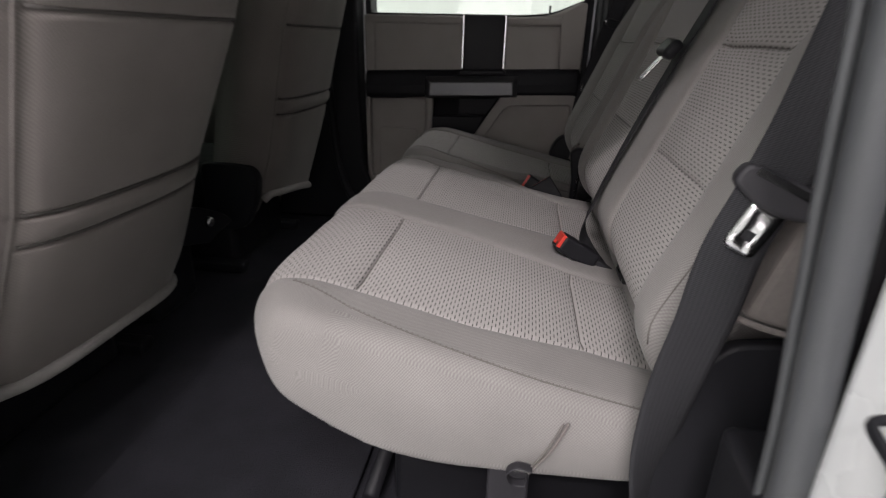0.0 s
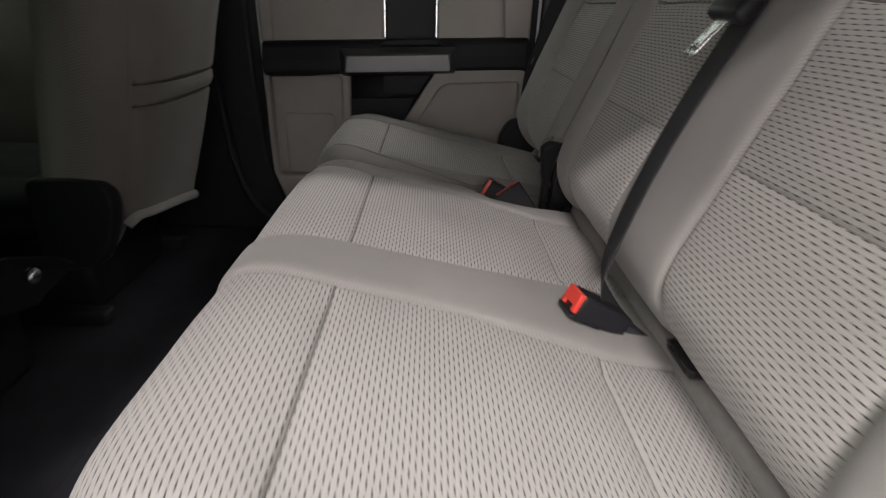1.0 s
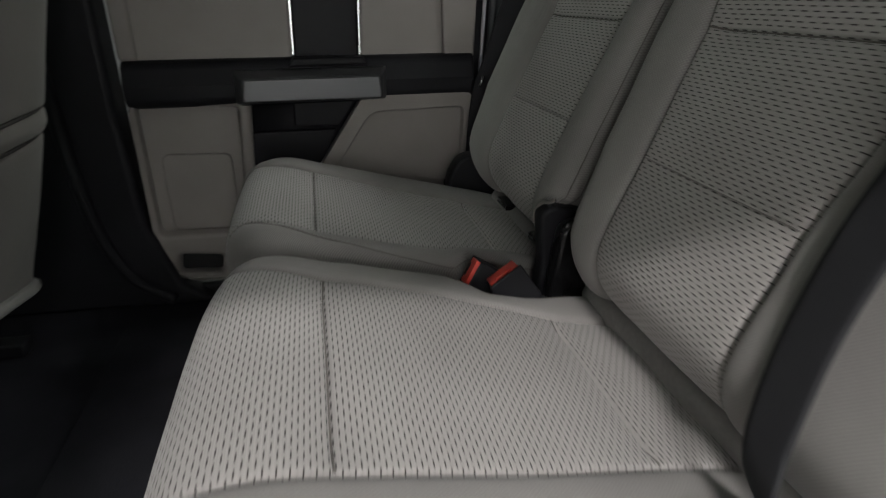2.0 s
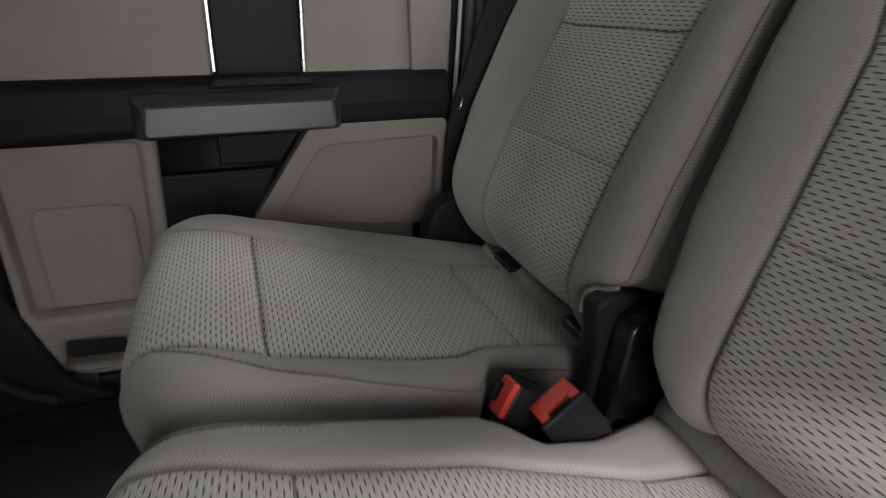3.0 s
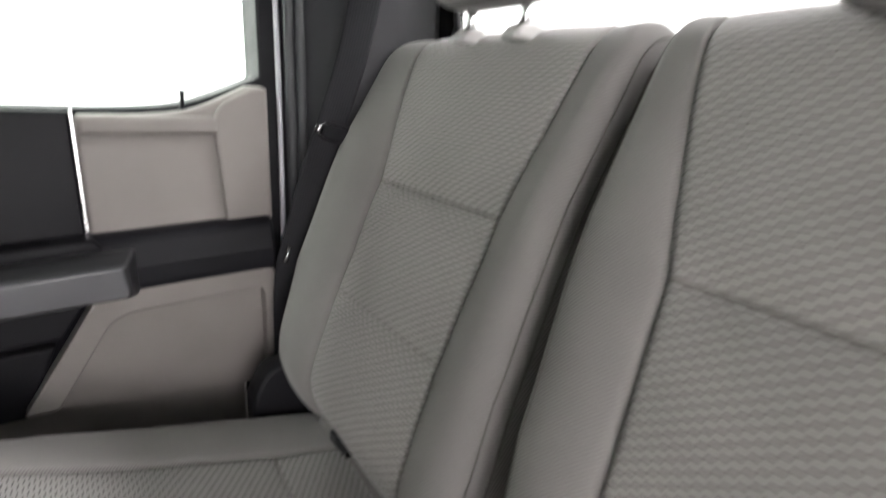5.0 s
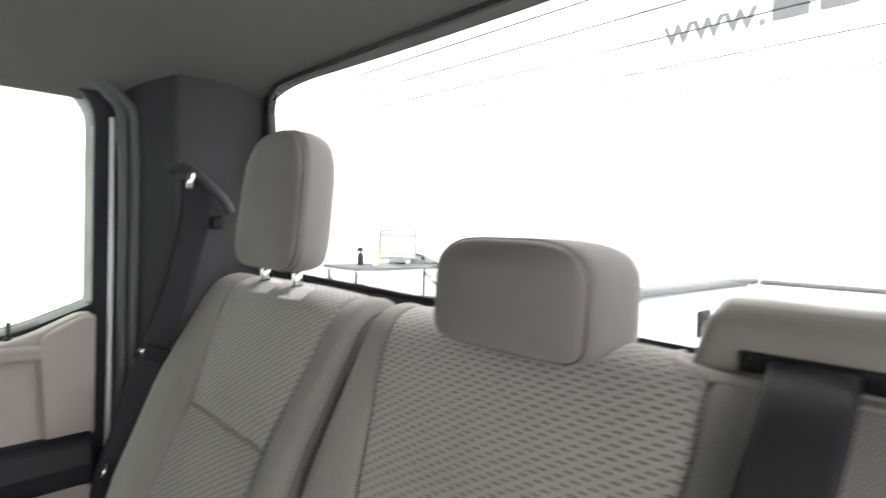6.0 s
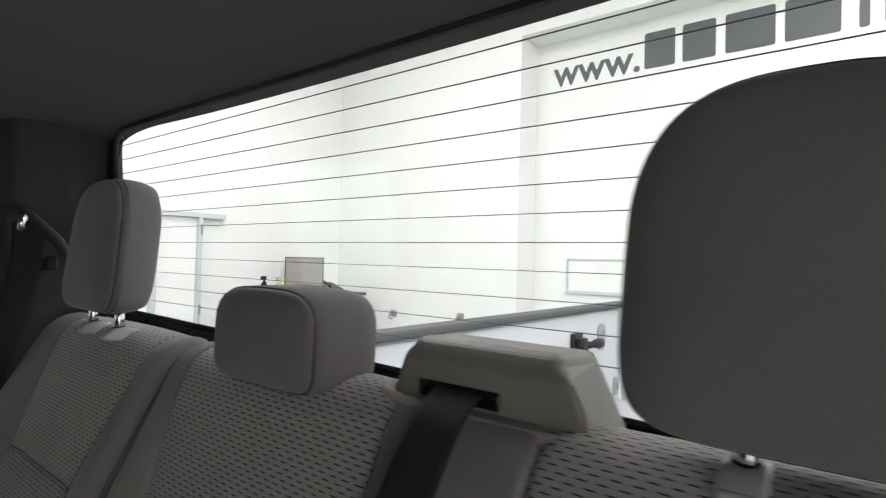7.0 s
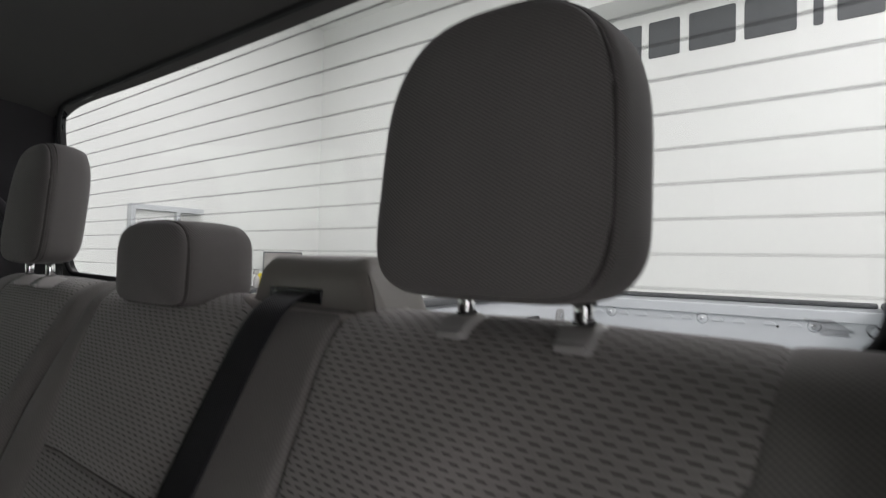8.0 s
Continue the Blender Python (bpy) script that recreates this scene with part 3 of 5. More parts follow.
def table_and_clutter():
    tx, ty, top = 3.28, 4.05, 0.63
    t = thing("folding_table", (tx, ty, GROUND), "grey tall work table with thin legs", "table")
    part("tabletop", boxed((tx - 0.66, ty - 0.28, top - 0.03), (tx + 0.66, ty + 0.28, top), 0.006), RAIL, t)
    for sx in (-0.62, 0.62):
        for sy in (-0.23, 0.23):
            part("leg", tube([(tx + sx, ty + sy, top - 0.04), (tx + sx, ty + sy, GROUND)], 0.014), RAIL, t)
        part("brace", tube([(tx + sx, ty - 0.23, top - 0.4), (tx + sx, ty + 0.23, top - 0.1)], 0.010), RAIL, t)
    pic = thing("monitor", (tx + 0.14, ty + 0.12, top), "pale flat screen with a dark rim on the work table", "monitor")
    lean = Matrix.Translation((tx + 0.14, ty + 0.12, top)) @ Matrix.Rotation(radians(-38), 4, "Z") @ Matrix.Rotation(radians(-14), 4, "X")
    part("rim", boxed((-0.20, -0.015, 0.05), (0.20, 0.015, 0.37), 0.005, 2, lean), RAIL, pic)
    part("screen", boxed((-0.185, -0.021, 0.065), (0.185, -0.012, 0.355), 0.001, 1, lean), grained("screen_grey", (0.22, 0.20, 0.19), 0.35), pic)
    part("foot", boxed((-0.09, -0.06, 0.0), (0.09, 0.06, 0.07), 0.01, 2, lean), RAIL, pic)
    blue = grained("blue_cloth", (0.03, 0.12, 0.45), 0.8)
    yellow = grained("yellow_plastic", (0.75, 0.6, 0.03), 0.45)
    for dx, dy, h, r, mat, lab in ((-0.28, -0.05, 0.17, 0.03, GUIDE_GREY, "pale spray bottle on the work table"), (-0.18, 0.05, 0.14, 0.028, yellow, "yellow spray bottle on the work table"), (-0.36, 0.08, 0.17, 0.03, BLACK, "dark spray bottle on the work table")):
        b = thing("spray_bottle", (tx + dx, ty + dy, top), lab, "bottle")
        part("bottle", tube([(tx + dx, ty + dy, top + h * f) for f in (0, 0.05, 0.5, 0.62, 0.7, 0.78)], [r * 0.9, r, r, r * 0.8, r * 0.35, r * 0.35], 14), mat, b)
        part("trigger", boxed((tx + dx - 0.035, ty + dy - 0.012, top + h * 0.78), (tx + dx + 0.02, ty + dy + 0.012, top + h), 0.005), mat, b)
    bag = bmesh.new()
    bmesh.ops.create_icosphere(bag, subdivisions=3, radius=0.13)
    for v in bag.verts:
        v.co = Vector((v.co.x * 1.1, v.co.y * 0.9, v.co.z * 0.75)) * (1 + 0.22 * noise.noise(v.co * 14))
        v.co += Vector((tx - 0.46, ty, 0.36))
    part("cloth_bundle", bag, blue, None, "crumpled blue cloth bundle on the table's lower shelf", True, "cloth")
    part("shelf", boxed((tx - 0.66, ty - 0.26, 0.24), (tx + 0.66, ty + 0.26, 0.26), 0.004), RAIL, t)
    phone = thing("desk_phone", (tx + 0.40, ty, top), "dark desk phone with its handset on the work table", "phone")
    part("body", prism([(ty - 0.11, top), (ty + 0.11, top), (ty + 0.11, top + 0.10), (ty - 0.11, top + 0.03)], "x", tx + 0.30, tx + 0.50, 0.006), RAIL, phone)
    part("handset", tube([(tx + 0.315, ty - 0.10, top + 0.06), (tx + 0.315, ty - 0.07, top + 0.085), (tx + 0.315, ty + 0.07, top + 0.125), (tx + 0.315, ty + 0.10, top + 0.12)], [0.022, 0.014, 0.014, 0.022], 10), BLACK, phone)
    part("cord", tube(spline([(tx + 0.32, ty - 0.10, top + 0.04), (tx + 0.34, ty - 0.30, top - 0.02), (tx + 0.36, ty - 0.32, top - 0.16), (tx + 0.42, ty - 0.31, top - 0.17), (tx + 0.44, ty - 0.30, top - 0.04), (tx + 0.44, ty - 0.10, top + 0.03)], 8), 0.006, 6), BLACK, phone)


table_and_clutter()

# ---- cab shell ----
FLOOR = 0.06
CAB_FRONT = -1.75


def cab_shell():
    f = thing("floor", (-0.6, 0, FLOOR), "black carpeted cab floor", "floor", "", "structure")
    part("carpet", boxed((CAB_FRONT, -0.80, FLOOR - 0.04), (0.33, 0.80, FLOOR), 0.004), CARPET, f, "", False)
    for y0, y1 in ((-0.66, 0.02), (0.05, 0.68)):
        part("floor_mat", prism(rounded([(-0.72, y0), (-0.33, y0), (-0.33, y1), (-0.72, y1)], 0.05), "z", FLOOR + 0.001, FLOOR + 0.012, 0.003), CARPET, f, "black carpet floor mat")
    part("cab_underbody", boxed((CAB_FRONT, -0.98, FLOOR - 0.30), (0.40, 0.98, FLOOR - 0.041)), RUBBER, None, "dark underside of the cab", False, "chassis", "structure")
    # sills under the doors
    for s in (-1, 1):
        part("door_sill", boxed((CAB_FRONT, 0.80 * s, FLOOR - 0.04), (0.40, 0.97 * s, FLOOR + 0.03), 0.01), WHITE_PAINT if s < 0 else BLACK, None, "step-over sill under the rear door", True, "sill", "structure")

    # Added dark box that blocks the bright outside past the seat back.
    part("quarter_filler", boxed((0.115, 0.715, FLOOR), (0.36, 0.82, 0.62), 0.015, 3), BLACK, None, "dark filler box closing the gap behind the rear door", True, "trim", "structure")


cab_shell()


def headliner():
    """A soft ceiling that turns down towards the sides and the rear glass."""
    xs = np.linspace(CAB_FRONT, 0.315, 40)
    ys = np.linspace(-0.86, 0.86, 60)
    verts, faces = [], []
    for x in xs:
        for y in ys:
            ax = max(0.0, (x - 0.12) / 0.195)
            ay = max(0.0, (abs(y) - 0.52) / 0.34)
            z = HEAD_Z - (0.062 - 0.02 * min(1.0, (y / 0.65) ** 2)) * ax ** 2.2 - 0.085 * ay ** 2.4 + 0.006 * math.cos(y * 3)
            verts.append((x, y, z))
    n = len(ys)
    for i in range(len(xs) - 1):
        for j in range(n - 1):
            faces.append((i * n + j, i * n + j + 1, (i + 1) * n + j + 1, (i + 1) * n + j))
    m = len(verts)
    verts += [(v[0], v[1], v[2] + 0.02) for v in verts]
    faces += [tuple(m + i for i in f[::-1]) for f in faces]
    raw("ceiling", verts, faces, HEADLINER, None, "grey felt headliner", smooth=True, category="ceiling", kind="structure")
    part("roof_panel", boxed((CAB_FRONT, -0.90, HEAD_Z + 0.03), (0.36, 0.90, HEAD_Z + 0.07), 0.02), WHITE_PAINT, None, "white painted roof panel", True, "roof", "structure")


headliner()

# rear glass: an upright plane that leans a little forward at the top
WIN_TOP, WIN_BOT = 1.225, 0.882


def glass_x(z):
    return 0.298 + (WIN_TOP - z) * 0.08


def lean_glass(bm):
    for v in bm.verts:
        v.co.x += glass_x(v.co.z)
    return bm


def rear_window():
    w = thing("window_1", (glass_x(WIN_BOT), 0, WIN_BOT), "fixed rear window with thin heater lines", "window", "", "structure")
    y0, y1 = -0.626, 0.692
    hole = rounded([(y0, WIN_BOT - 0.019), (y1, WIN_BOT + 0.004), (y1, WIN_TOP), (y0, WIN_TOP)], 0.05, 7)
    rim = [(-0.80, 0.80), (0.80, 0.80), (0.80, 1.26), (-0.80, 1.26)]
    part("frame", lean_glass(prism(rim, "x", 0.0, 0.012, holes=[hole])), GLOSS_BLACK, w, "black ceramic border", False)
    seal = [(-0.001, y, z) for y, z in hole]
    part("seal", lean_glass(tube(seal + seal[:1], 0.005, 6)), RUBBER, w)
    pane = part("pane", lean_glass(prism([(-0.78, 0.81), (0.78, 0.81), (0.78, 1.24), (-0.78, 1.24)], "x", 0.013, 0.017)), GLASS, w, "", False)
    pane.visible_shadow = False
    z = 0.9102
    while z < WIN_TOP - 0.006:
        line = lean_glass(boxed((0.0105, y0 - 0.01, z - 0.0003), (0.0125, y1 + 0.01, z + 0.0003)))
        part("heater_line", line, LINE, w, "", False)
        z += 0.02635
    # the small print in the corner of the glass stays as plain bars
    for k, (ya, yb) in enumerate(((-0.580, -0.597), (-0.584, -0.602), (-0.584, -0.606), (-0.588, -0.604))):
        zz = 0.8935 - 0.0027 * k
        part("print_bar", lean_glass(boxed((0.0095, yb, zz - 0.0005), (0.0122, ya, zz + 0.0005))), LINE, w, "", False)
    part("print_ring", lean_glass(tube([(0.0105, -0.6165 + 0.0035 * math.cos(q), 0.889 + 0.0035 * math.sin(q)) for q in np.linspace(0, 6.2832, 17)], 0.0006, 5)), LINE, w, "", False)
    # lower rear wall of the cab behind the seat
    part("wall_cab_rear", boxed((0.335, -0.82, FLOOR), (0.385, 0.82, 0.815), 0.006), PILLAR, None, "dark lower rear wall of the cab", True, "wall", "structure")
    part("parcel_shelf", boxed((0.270, -0.72, 0.822), (0.332, 0.72, 0.842), 0.006), BLACK, None, "narrow black ledge under the rear window", True, "ledge", "structure")


rear_window()


def door_right():
    """The closed rear door: painted frame, trim panels, armrest, pull and window."""
    d = thing("door_1", (-0.3, 0.81, 0.1), "closed rear door with taupe and black trim", "door", "", "structure")
    x0, x1 = -0.668, 0.052
    face = 0.806
    # door core behind the trim, with its window opening
    core = rounded([(x0 - 0.01, 0.12), (x1 - 0.10, 0.12), (x1 + 0.030, 0.30), (x1 + 0.034, 1.26), (x0 - 0.01, 1.26)], [0.12, 0.1, 0.05, 0.08, 0.03])
    hole = rounded([(-0.655, 0.775), (-0.14, 0.775), (-0.055, 0.782), (0.052, 0.825), (0.052, 1.205), (-0.655, 1.205)], [0.01, 0.05, 0.05, 0.004, 0.07, 0.02], 6)
    part("core", prism(core, "y", 0.835, 0.92, 0.004, holes=[hole]), BLACK, d, "black window surround")
    part("pane", prism([(-0.66, 0.76), (0.060, 0.76), (0.060, 1.22), (-0.66, 1.22)], "y", 0.895, 0.899), SIDE_GLASS, d, "", False)
    edge = [(x0 - 0.006, face + 0.02, 1.2), (x0 - 0.006, face + 0.02, 0.50), (x0 + 0.004, face + 0.02, 0.26), (x0 + 0.05, face + 0.02, 0.15)]
    part("edge_trim", tube(spline(edge, 8), 0.0045), WHITE_PAINT, d, "white painted door edge")
    edge = [(x1 + 0.0235, face + 0.016, 1.15), (x1 + 0.0245, face + 0.016, 1.10), (x1 + 0.0245, face + 0.012, 0.80), (x1 + 0.020, face + 0.012, 0.45), (x1 + 0.012, face + 0.012, 0.30)]
    part("edge_trim", tube(spline(edge, 8), 0.0042), SHADED_EDGE, d, "white painted door edge")
    # upper taupe trim in two pieces, either side of the black centre strip
    up = rounded([(x0, 0.585), (-0.339, 0.585), (-0.339, 0.768), (x0, 0.768)], [0.004, 0.002, 0.002, 0.02])
    part("upper_panel", prism(up, "y", face, 0.845, 0.006, 3), DOOR_TAUPE, d, "taupe grained vinyl")
    up = rounded([(-0.197, 0.600), (x1, 0.600), (x1, 0.812), (0.03, 0.814), (-0.05, 0.776), (-0.12, 0.768), (-0.197, 0.768)], [0.002, 0.004, 0.01, 0.03, 0.05, 0.05, 0.002])
    part("upper_panel", prism(up, "y", face, 0.845, 0.006, 3), DOOR_TAUPE, d, "taupe grained vinyl")
    for x_a, x_b in ((x0, -0.341), (-0.196, -0.02)):
        part("upper_ledge", boxed((x_a, face - 0.012, 0.742), (x_b, face + 0.006, 0.768), 0.008, 4), DOOR_TAUPE, d, "taupe grained vinyl")
    part("upper_post", prism(rounded([(-0.018, 0.606), (x1, 0.606), (x1, 0.811), (0.034, 0.812), (-0.03, 0.780)], [0.01, 0.004, 0.01, 0.02, 0.03]), "y", face - 0.010, face + 0.004, 0.006, 3), DOOR_TAUPE, d, "taupe grained vinyl")
    part("upper_post", boxed((x0, face - 0.011, 0.590), (x0 + 0.035, face + 0.006, 0.762), 0.008, 4), DOOR_TAUPE, d, "taupe grained vinyl")
    part("centre_strip", prism([(-0.334, 0.575), (-0.202, 0.575), (-0.202, 0.772), (-0.334, 0.772)], "y", face + 0.004, 0.845, 0.004), BLACK, d, "black vertical strip")
    for cx in (-0.3365, -0.1995):
        part("chrome_strip", prism([(cx - 0.0024, 0.606), (cx + 0.0024, 0.606), (cx + 0.0024, 0.774), (cx - 0.0024, 0.774)], "y", face - 0.002, 0.84, 0.0010), STEEL, d, "thin chrome strip")
    # black band that rises a little towards the rear, with the pull handle on it
    def rising(bm):
        for v in bm.verts:
            v.co.z += 0.035 * (v.co.x + 0.20)
        return bm

    band = [(0.772, 0.530), (0.770, 0.560), (0.781, 0.598), (0.790, 0.607), (0.84, 0.609), (0.84, 0.516), (0.786, 0.516)]
    part("armrest_band", rising(prism(band, "x", x0 + 0.004, x1 - 0.004, 0.007, 3)), BLACK, d, "black moulded armrest band")
    part("pull_pad", rising(prism(rounded([(-0.350, 0.591), (-0.184, 0.591), (-0.196, 0.608), (-0.338, 0.608)], 0.006), "y", 0.766, 0.80, 0.005, 3)), BLACK, d, "black pad above the pull")
    part("pull_housing", rising(boxed((-0.456, 0.774, 0.515), (-0.146, 0.81, 0.590), 0.012, 4)), BLACK, d, "black housing of the door pull")
    # the pull: a bar with broad chamfers on every side
    bm = bmesh.new()
    rings = []
    for y, xa, xb, za, zb in ((0.790, -0.458, -0.146, 0.519, 0.588), (0.770, -0.456, -0.148, 0.520, 0.587), (0.7465, -0.440, -0.160, 0.5255, 0.573)):
        rings.append([bm.verts.new(p) for p in ((xa, y, za), (xb, y, za), (xb, y, zb), (xa, y, zb))])
    for p, q in zip(rings, rings[1:]):
        for k in range(4):
            bm.faces.new((p[k], p[(k + 1) % 4], q[(k + 1) % 4], q[k]))
    bm.faces.new(rings[0])
    bm.faces.new(rings[-1])
    bmesh.ops.recalc_face_normals(bm, faces=bm.faces)
    bmesh.ops.bevel(bm, geom=list(bm.edges), offset=0.0055, segments=4, affect="EDGES", profile=0.5)
    handle = part("pull_handle", rising(bm), SHADED_SILVER, d, "silver-grey pull handle, its chamfers in a shaded tone")
    part("pull_face", rising(prism(rounded([(-0.436, 0.5275), (-0.163, 0.5275), (-0.160, 0.534), (-0.166, 0.571), (-0.434, 0.571), (-0.440, 0.534)], 0.004), "y", 0.7435, 0.760, 0.0028, 3)), SILVER, handle, "silver-grey face")
    # lower trim: taupe panel, black map pocket and the raised taupe frame
    low = rounded([(x0 + 0.004, 0.21), (x0 + 0.05, 0.13), (0.0, 0.13), (0.0, 0.33), (-0.25, 0.355), (-0.46, 0.355), (-0.46, 0.525), (x0 + 0.004, 0.525)], [0.06, 0.05, 0.02, 0.02, 0.02, 0.02, 0.012, 0.01])
    part("lower_panel", prism(low, "y", face + 0.014, 0.845, 0.006, 3), DOOR_TAUPE, d, "taupe grained vinyl")
    rec = rounded([(x0 + 0.015, 0.225), (-0.47, 0.225), (-0.455, 0.505), (x0 + 0.015, 0.505)], 0.015)
    lip = rounded([(x0 + 0.004, 0.170), (x0 + 0.055, 0.105), (-0.450, 0.105), (-0.430, 0.526), (x0 + 0.004, 0.526)], [0.04, 0.04, 0.02, 0.012, 0.01])
    slot = rounded([(-0.625, 0.130), (-0.535, 0.126), (-0.528, 0.170), (-0.618, 0.178)], 0.010)
    part("raised_frame", prism(lip, "y", face - 0.026, face + 0.018, 0.011, 5, holes=[rec, slot]), DOOR_TAUPE, d)
    sp = rounded([(x0 + 0.04, 0.225), (-0.485, 0.225), (-0.485, 0.40), (x0 + 0.04, 0.40)], 0.02)
    part("speaker_grille", prism(sp, "y", face + 0.008, face + 0.018, 0.003, 2), DOOR_TAUPE, d)
    part("map_pocket", prism([(-0.452, 0.355), (-0.30, 0.355), (-0.19, 0.524), (-0.452, 0.524)], "y", face + 0.016, 0.845), BLACK, d, "black map pocket")
    part("pocket_front", prism(rounded([(-0.446, 0.350), (-0.30, 0.350), (-0.255, 0.452), (-0.446, 0.446)], 0.006), "y", face - 0.004, face + 0.014, 0.005, 3), BLACK, d)
    part("pocket_shelf", prism(rounded([(-0.345, 0.458), (-0.248, 0.458), (-0.205, 0.522), (-0.345, 0.522)], 0.004), "y", face + 0.004, face + 0.015, 0.003), BLACK, d)
    arch = rounded([(-0.302, 0.366), (-0.186, 0.545), (x1 - 0.004, 0.535), (x1 - 0.004, 0.325), (x1 - 0.024, 0.325), (x1 - 0.024, 0.503), (-0.182, 0.492), (-0.262, 0.366)], [0.008, 0.03, 0.02, 0.008, 0.008, 0.014, 0.025, 0.008])
    part("raised_frame", prism(arch, "y", face - 0.030, face + 0.006, 0.0035, 3), DOOR_TAUPE, d)
    field = rounded([(-0.290, 0.355), (-0.180, 0.520), (x1 - 0.008, 0.520), (x1 - 0.008, 0.325), (-0.02, 0.325)], [0.01, 0.02, 0.01, 0.03, 0.02])
    part("panel_field", prism(field, "y", face - 0.004, face + 0.012, 0.0015, 2), DOOR_TAUPE, d)
    part("grab_slot", prism(slot, "y", face + 0.004, face + 0.012), RUBBER, d, "dark open slot")
    part("lock_pin", tube([(-0.062, 0.828, 0.765), (-0.062, 0.828, 0.795), (-0.062, 0.828, 0.803)], [0.0030, 0.0030, 0.0045], 8), BLACK, d)
    part("pin_cap", tube([(-0.062, 0.828, 0.772), (-0.062, 0.828, 0.779)], [0.0085, 0.006], 12), BLACK, d)


door_right()


def pillars():
    # central pillars, between the front and rear doors
    for s in (1, -1):
        line = [(-0.98, 1.24), (-0.685, 1.24), (-0.683, 0.50), (-0.672, 0.26), (-0.62, 0.11), (-0.55, FLOOR), (-1.02, FLOOR), (-0.98, 0.25), (-0.97, 0.6)]
        part("pillar_trim", prism(line, "y", 0.765 * s, 0.90 * s, 0.012, 3), BLACK, None, "black plastic centre pillar trim between the doors", True, "pillar", "structure", "cab pillars")
    ridge = spline([(-0.800, 0.764, 1.23), (-0.795, 0.764, 0.70), (-0.785, 0.764, 0.45), (-0.765, 0.764, 0.26), (-0.72, 0.764, 0.14), (-0.64, 0.764, 0.075)], 8)
    part("pillar_ridge", tube(ridge, 0.014, 12), BLACK, None, "rounded fold of the black centre pillar trim", True, "trim", "structure")
    # rear corner trim: a broad moulded panel from the door to the glass
    for s in (1, -1):
        corner = [(0.088, 0.835), (0.112, 0.800), (0.16, 0.752), (0.24, 0.728), (0.300, 0.716), (0.312, 0.726), (0.312, 0.90), (0.088, 0.90)] if s > 0 else [(0.075, 0.762), (0.10, 0.74), (0.15, 0.728), (0.24, 0.70), (0.300, 0.680), (0.312, 0.69), (0.312, 0.775), (0.075, 0.775)]
        part("pillar_trim", prism([(p[0], p[1] * s) for p in corner], "z", 0.40, 1.245, 0.006, 3), PILLAR, None, "dark grey plastic rear corner trim", True, "pillar", "structure", "cab pillars")
    for dx, dy, r, mat in ((0.093, 0.812, 0.0085, SEAL_GREY), (0.109, 0.806, 0.0095, SEAL_GREY)):
        line = [(dx, dy, 0.30), (dx, dy, 0.8), (dx - 0.002, dy, 1.10), (dx - 0.022, dy + 0.005, 1.185), (-0.03, 0.825, 1.222 + (dx - 0.093) * 0.8), (-0.5, 0.828, 1.232 + (dx - 0.093) * 0.8)]
        part("door_seal", tube(spline(line, 8), r, 10), mat, None, "grey-black rubber door seal", True, "seal", "structure")


pillars()


def near_jamb():
    """The body side at the open door through which the camera comes in."""
    part("jamb_trim", prism(rounded([(0.052, FLOOR), (0.33, FLOOR), (0.33, 0.42), (0.052, 0.42)], 0.01), "y", -0.785, -0.70, 0.01, 3), BLACK, None, "dark lower corner trim beside the bench", True, "trim", "structure")
    part("jamb_panel", boxed((0.068, -1.0, FLOOR), (0.33, -0.790, 1.24), 0.012, 3), WHITE_PAINT, None, "white painted door jamb", True, "jamb", "structure")
    s = thing("door_striker", (0.07, -0.86, 0.50), "black wire door latch striker on the jamb", "latch")
    part("plate", boxed((0.062, -0.925, 0.490), (0.067, -0.855, 0.545), 0.002), BLACK, s)
    part("loop", tube(spline([(0.070, -0.842, 0.535), (0.058, -0.842, 0.535), (0.052, -0.847, 0.533), (0.050, -0.868, 0.530), (0.050, -0.888, 0.520), (0.056, -0.893, 0.515), (0.070, -0.893, 0.515)], 5), 0.003), BLACK, s)
    part("seal_lip", tube(spline([(0.062, -0.770, 0.09), (0.056, -0.770, 0.42), (0.047, -0.770, 0.55), (0.036, -0.770, 0.68), (0.026, -0.772, 0.85), (0.02, -0.78, 1.15), (-0.02, -0.79, 1.21)], 8), 0.0042, 10), SEAL_GREY, None, "grey lip of the door seal", True, "seal", "structure")
    part("weatherstrip", tube(spline([(0.068, -0.786, 0.09), (0.064, -0.786, 0.42), (0.056, -0.786, 0.55), (0.046, -0.786, 0.68), (0.036, -0.786, 0.85), (0.03, -0.79, 1.15), (-0.01, -0.80, 1.21)], 8), 0.0125, 14), SEAL_GREY, None, "thick black rubber weatherstrip round the door opening", True, "seal", "structure")


near_jamb()

# ---- rear bench ----
CUSHION = [(0.082, 0.331), (-0.03, 0.360), (-0.165, 0.390), (-0.30, 0.420), (-0.364, 0.432), (-0.411, 0.427), (-0.435, 0.401), (-0.438, 0.365), (-0.426, 0.330),
           (-0.38, 0.306), (-0.24, 0.260), (-0.10, 0.254), (0.05, 0.264), (0.094, 0.29)]
BACK = [(0.120, 0.385), (0.092, 0.370), (0.058, 0.378), (0.034, 0.400), (0.022, 0.430), (0.0270, 0.465), (0.070, 0.560), (0.130, 0.703), (0.178, 0.815), (0.205, 0.866), (0.236, 0.884),
        (0.268, 0.878), (0.278, 0.845), (0.225, 0.660), (0.142, 0.425)]


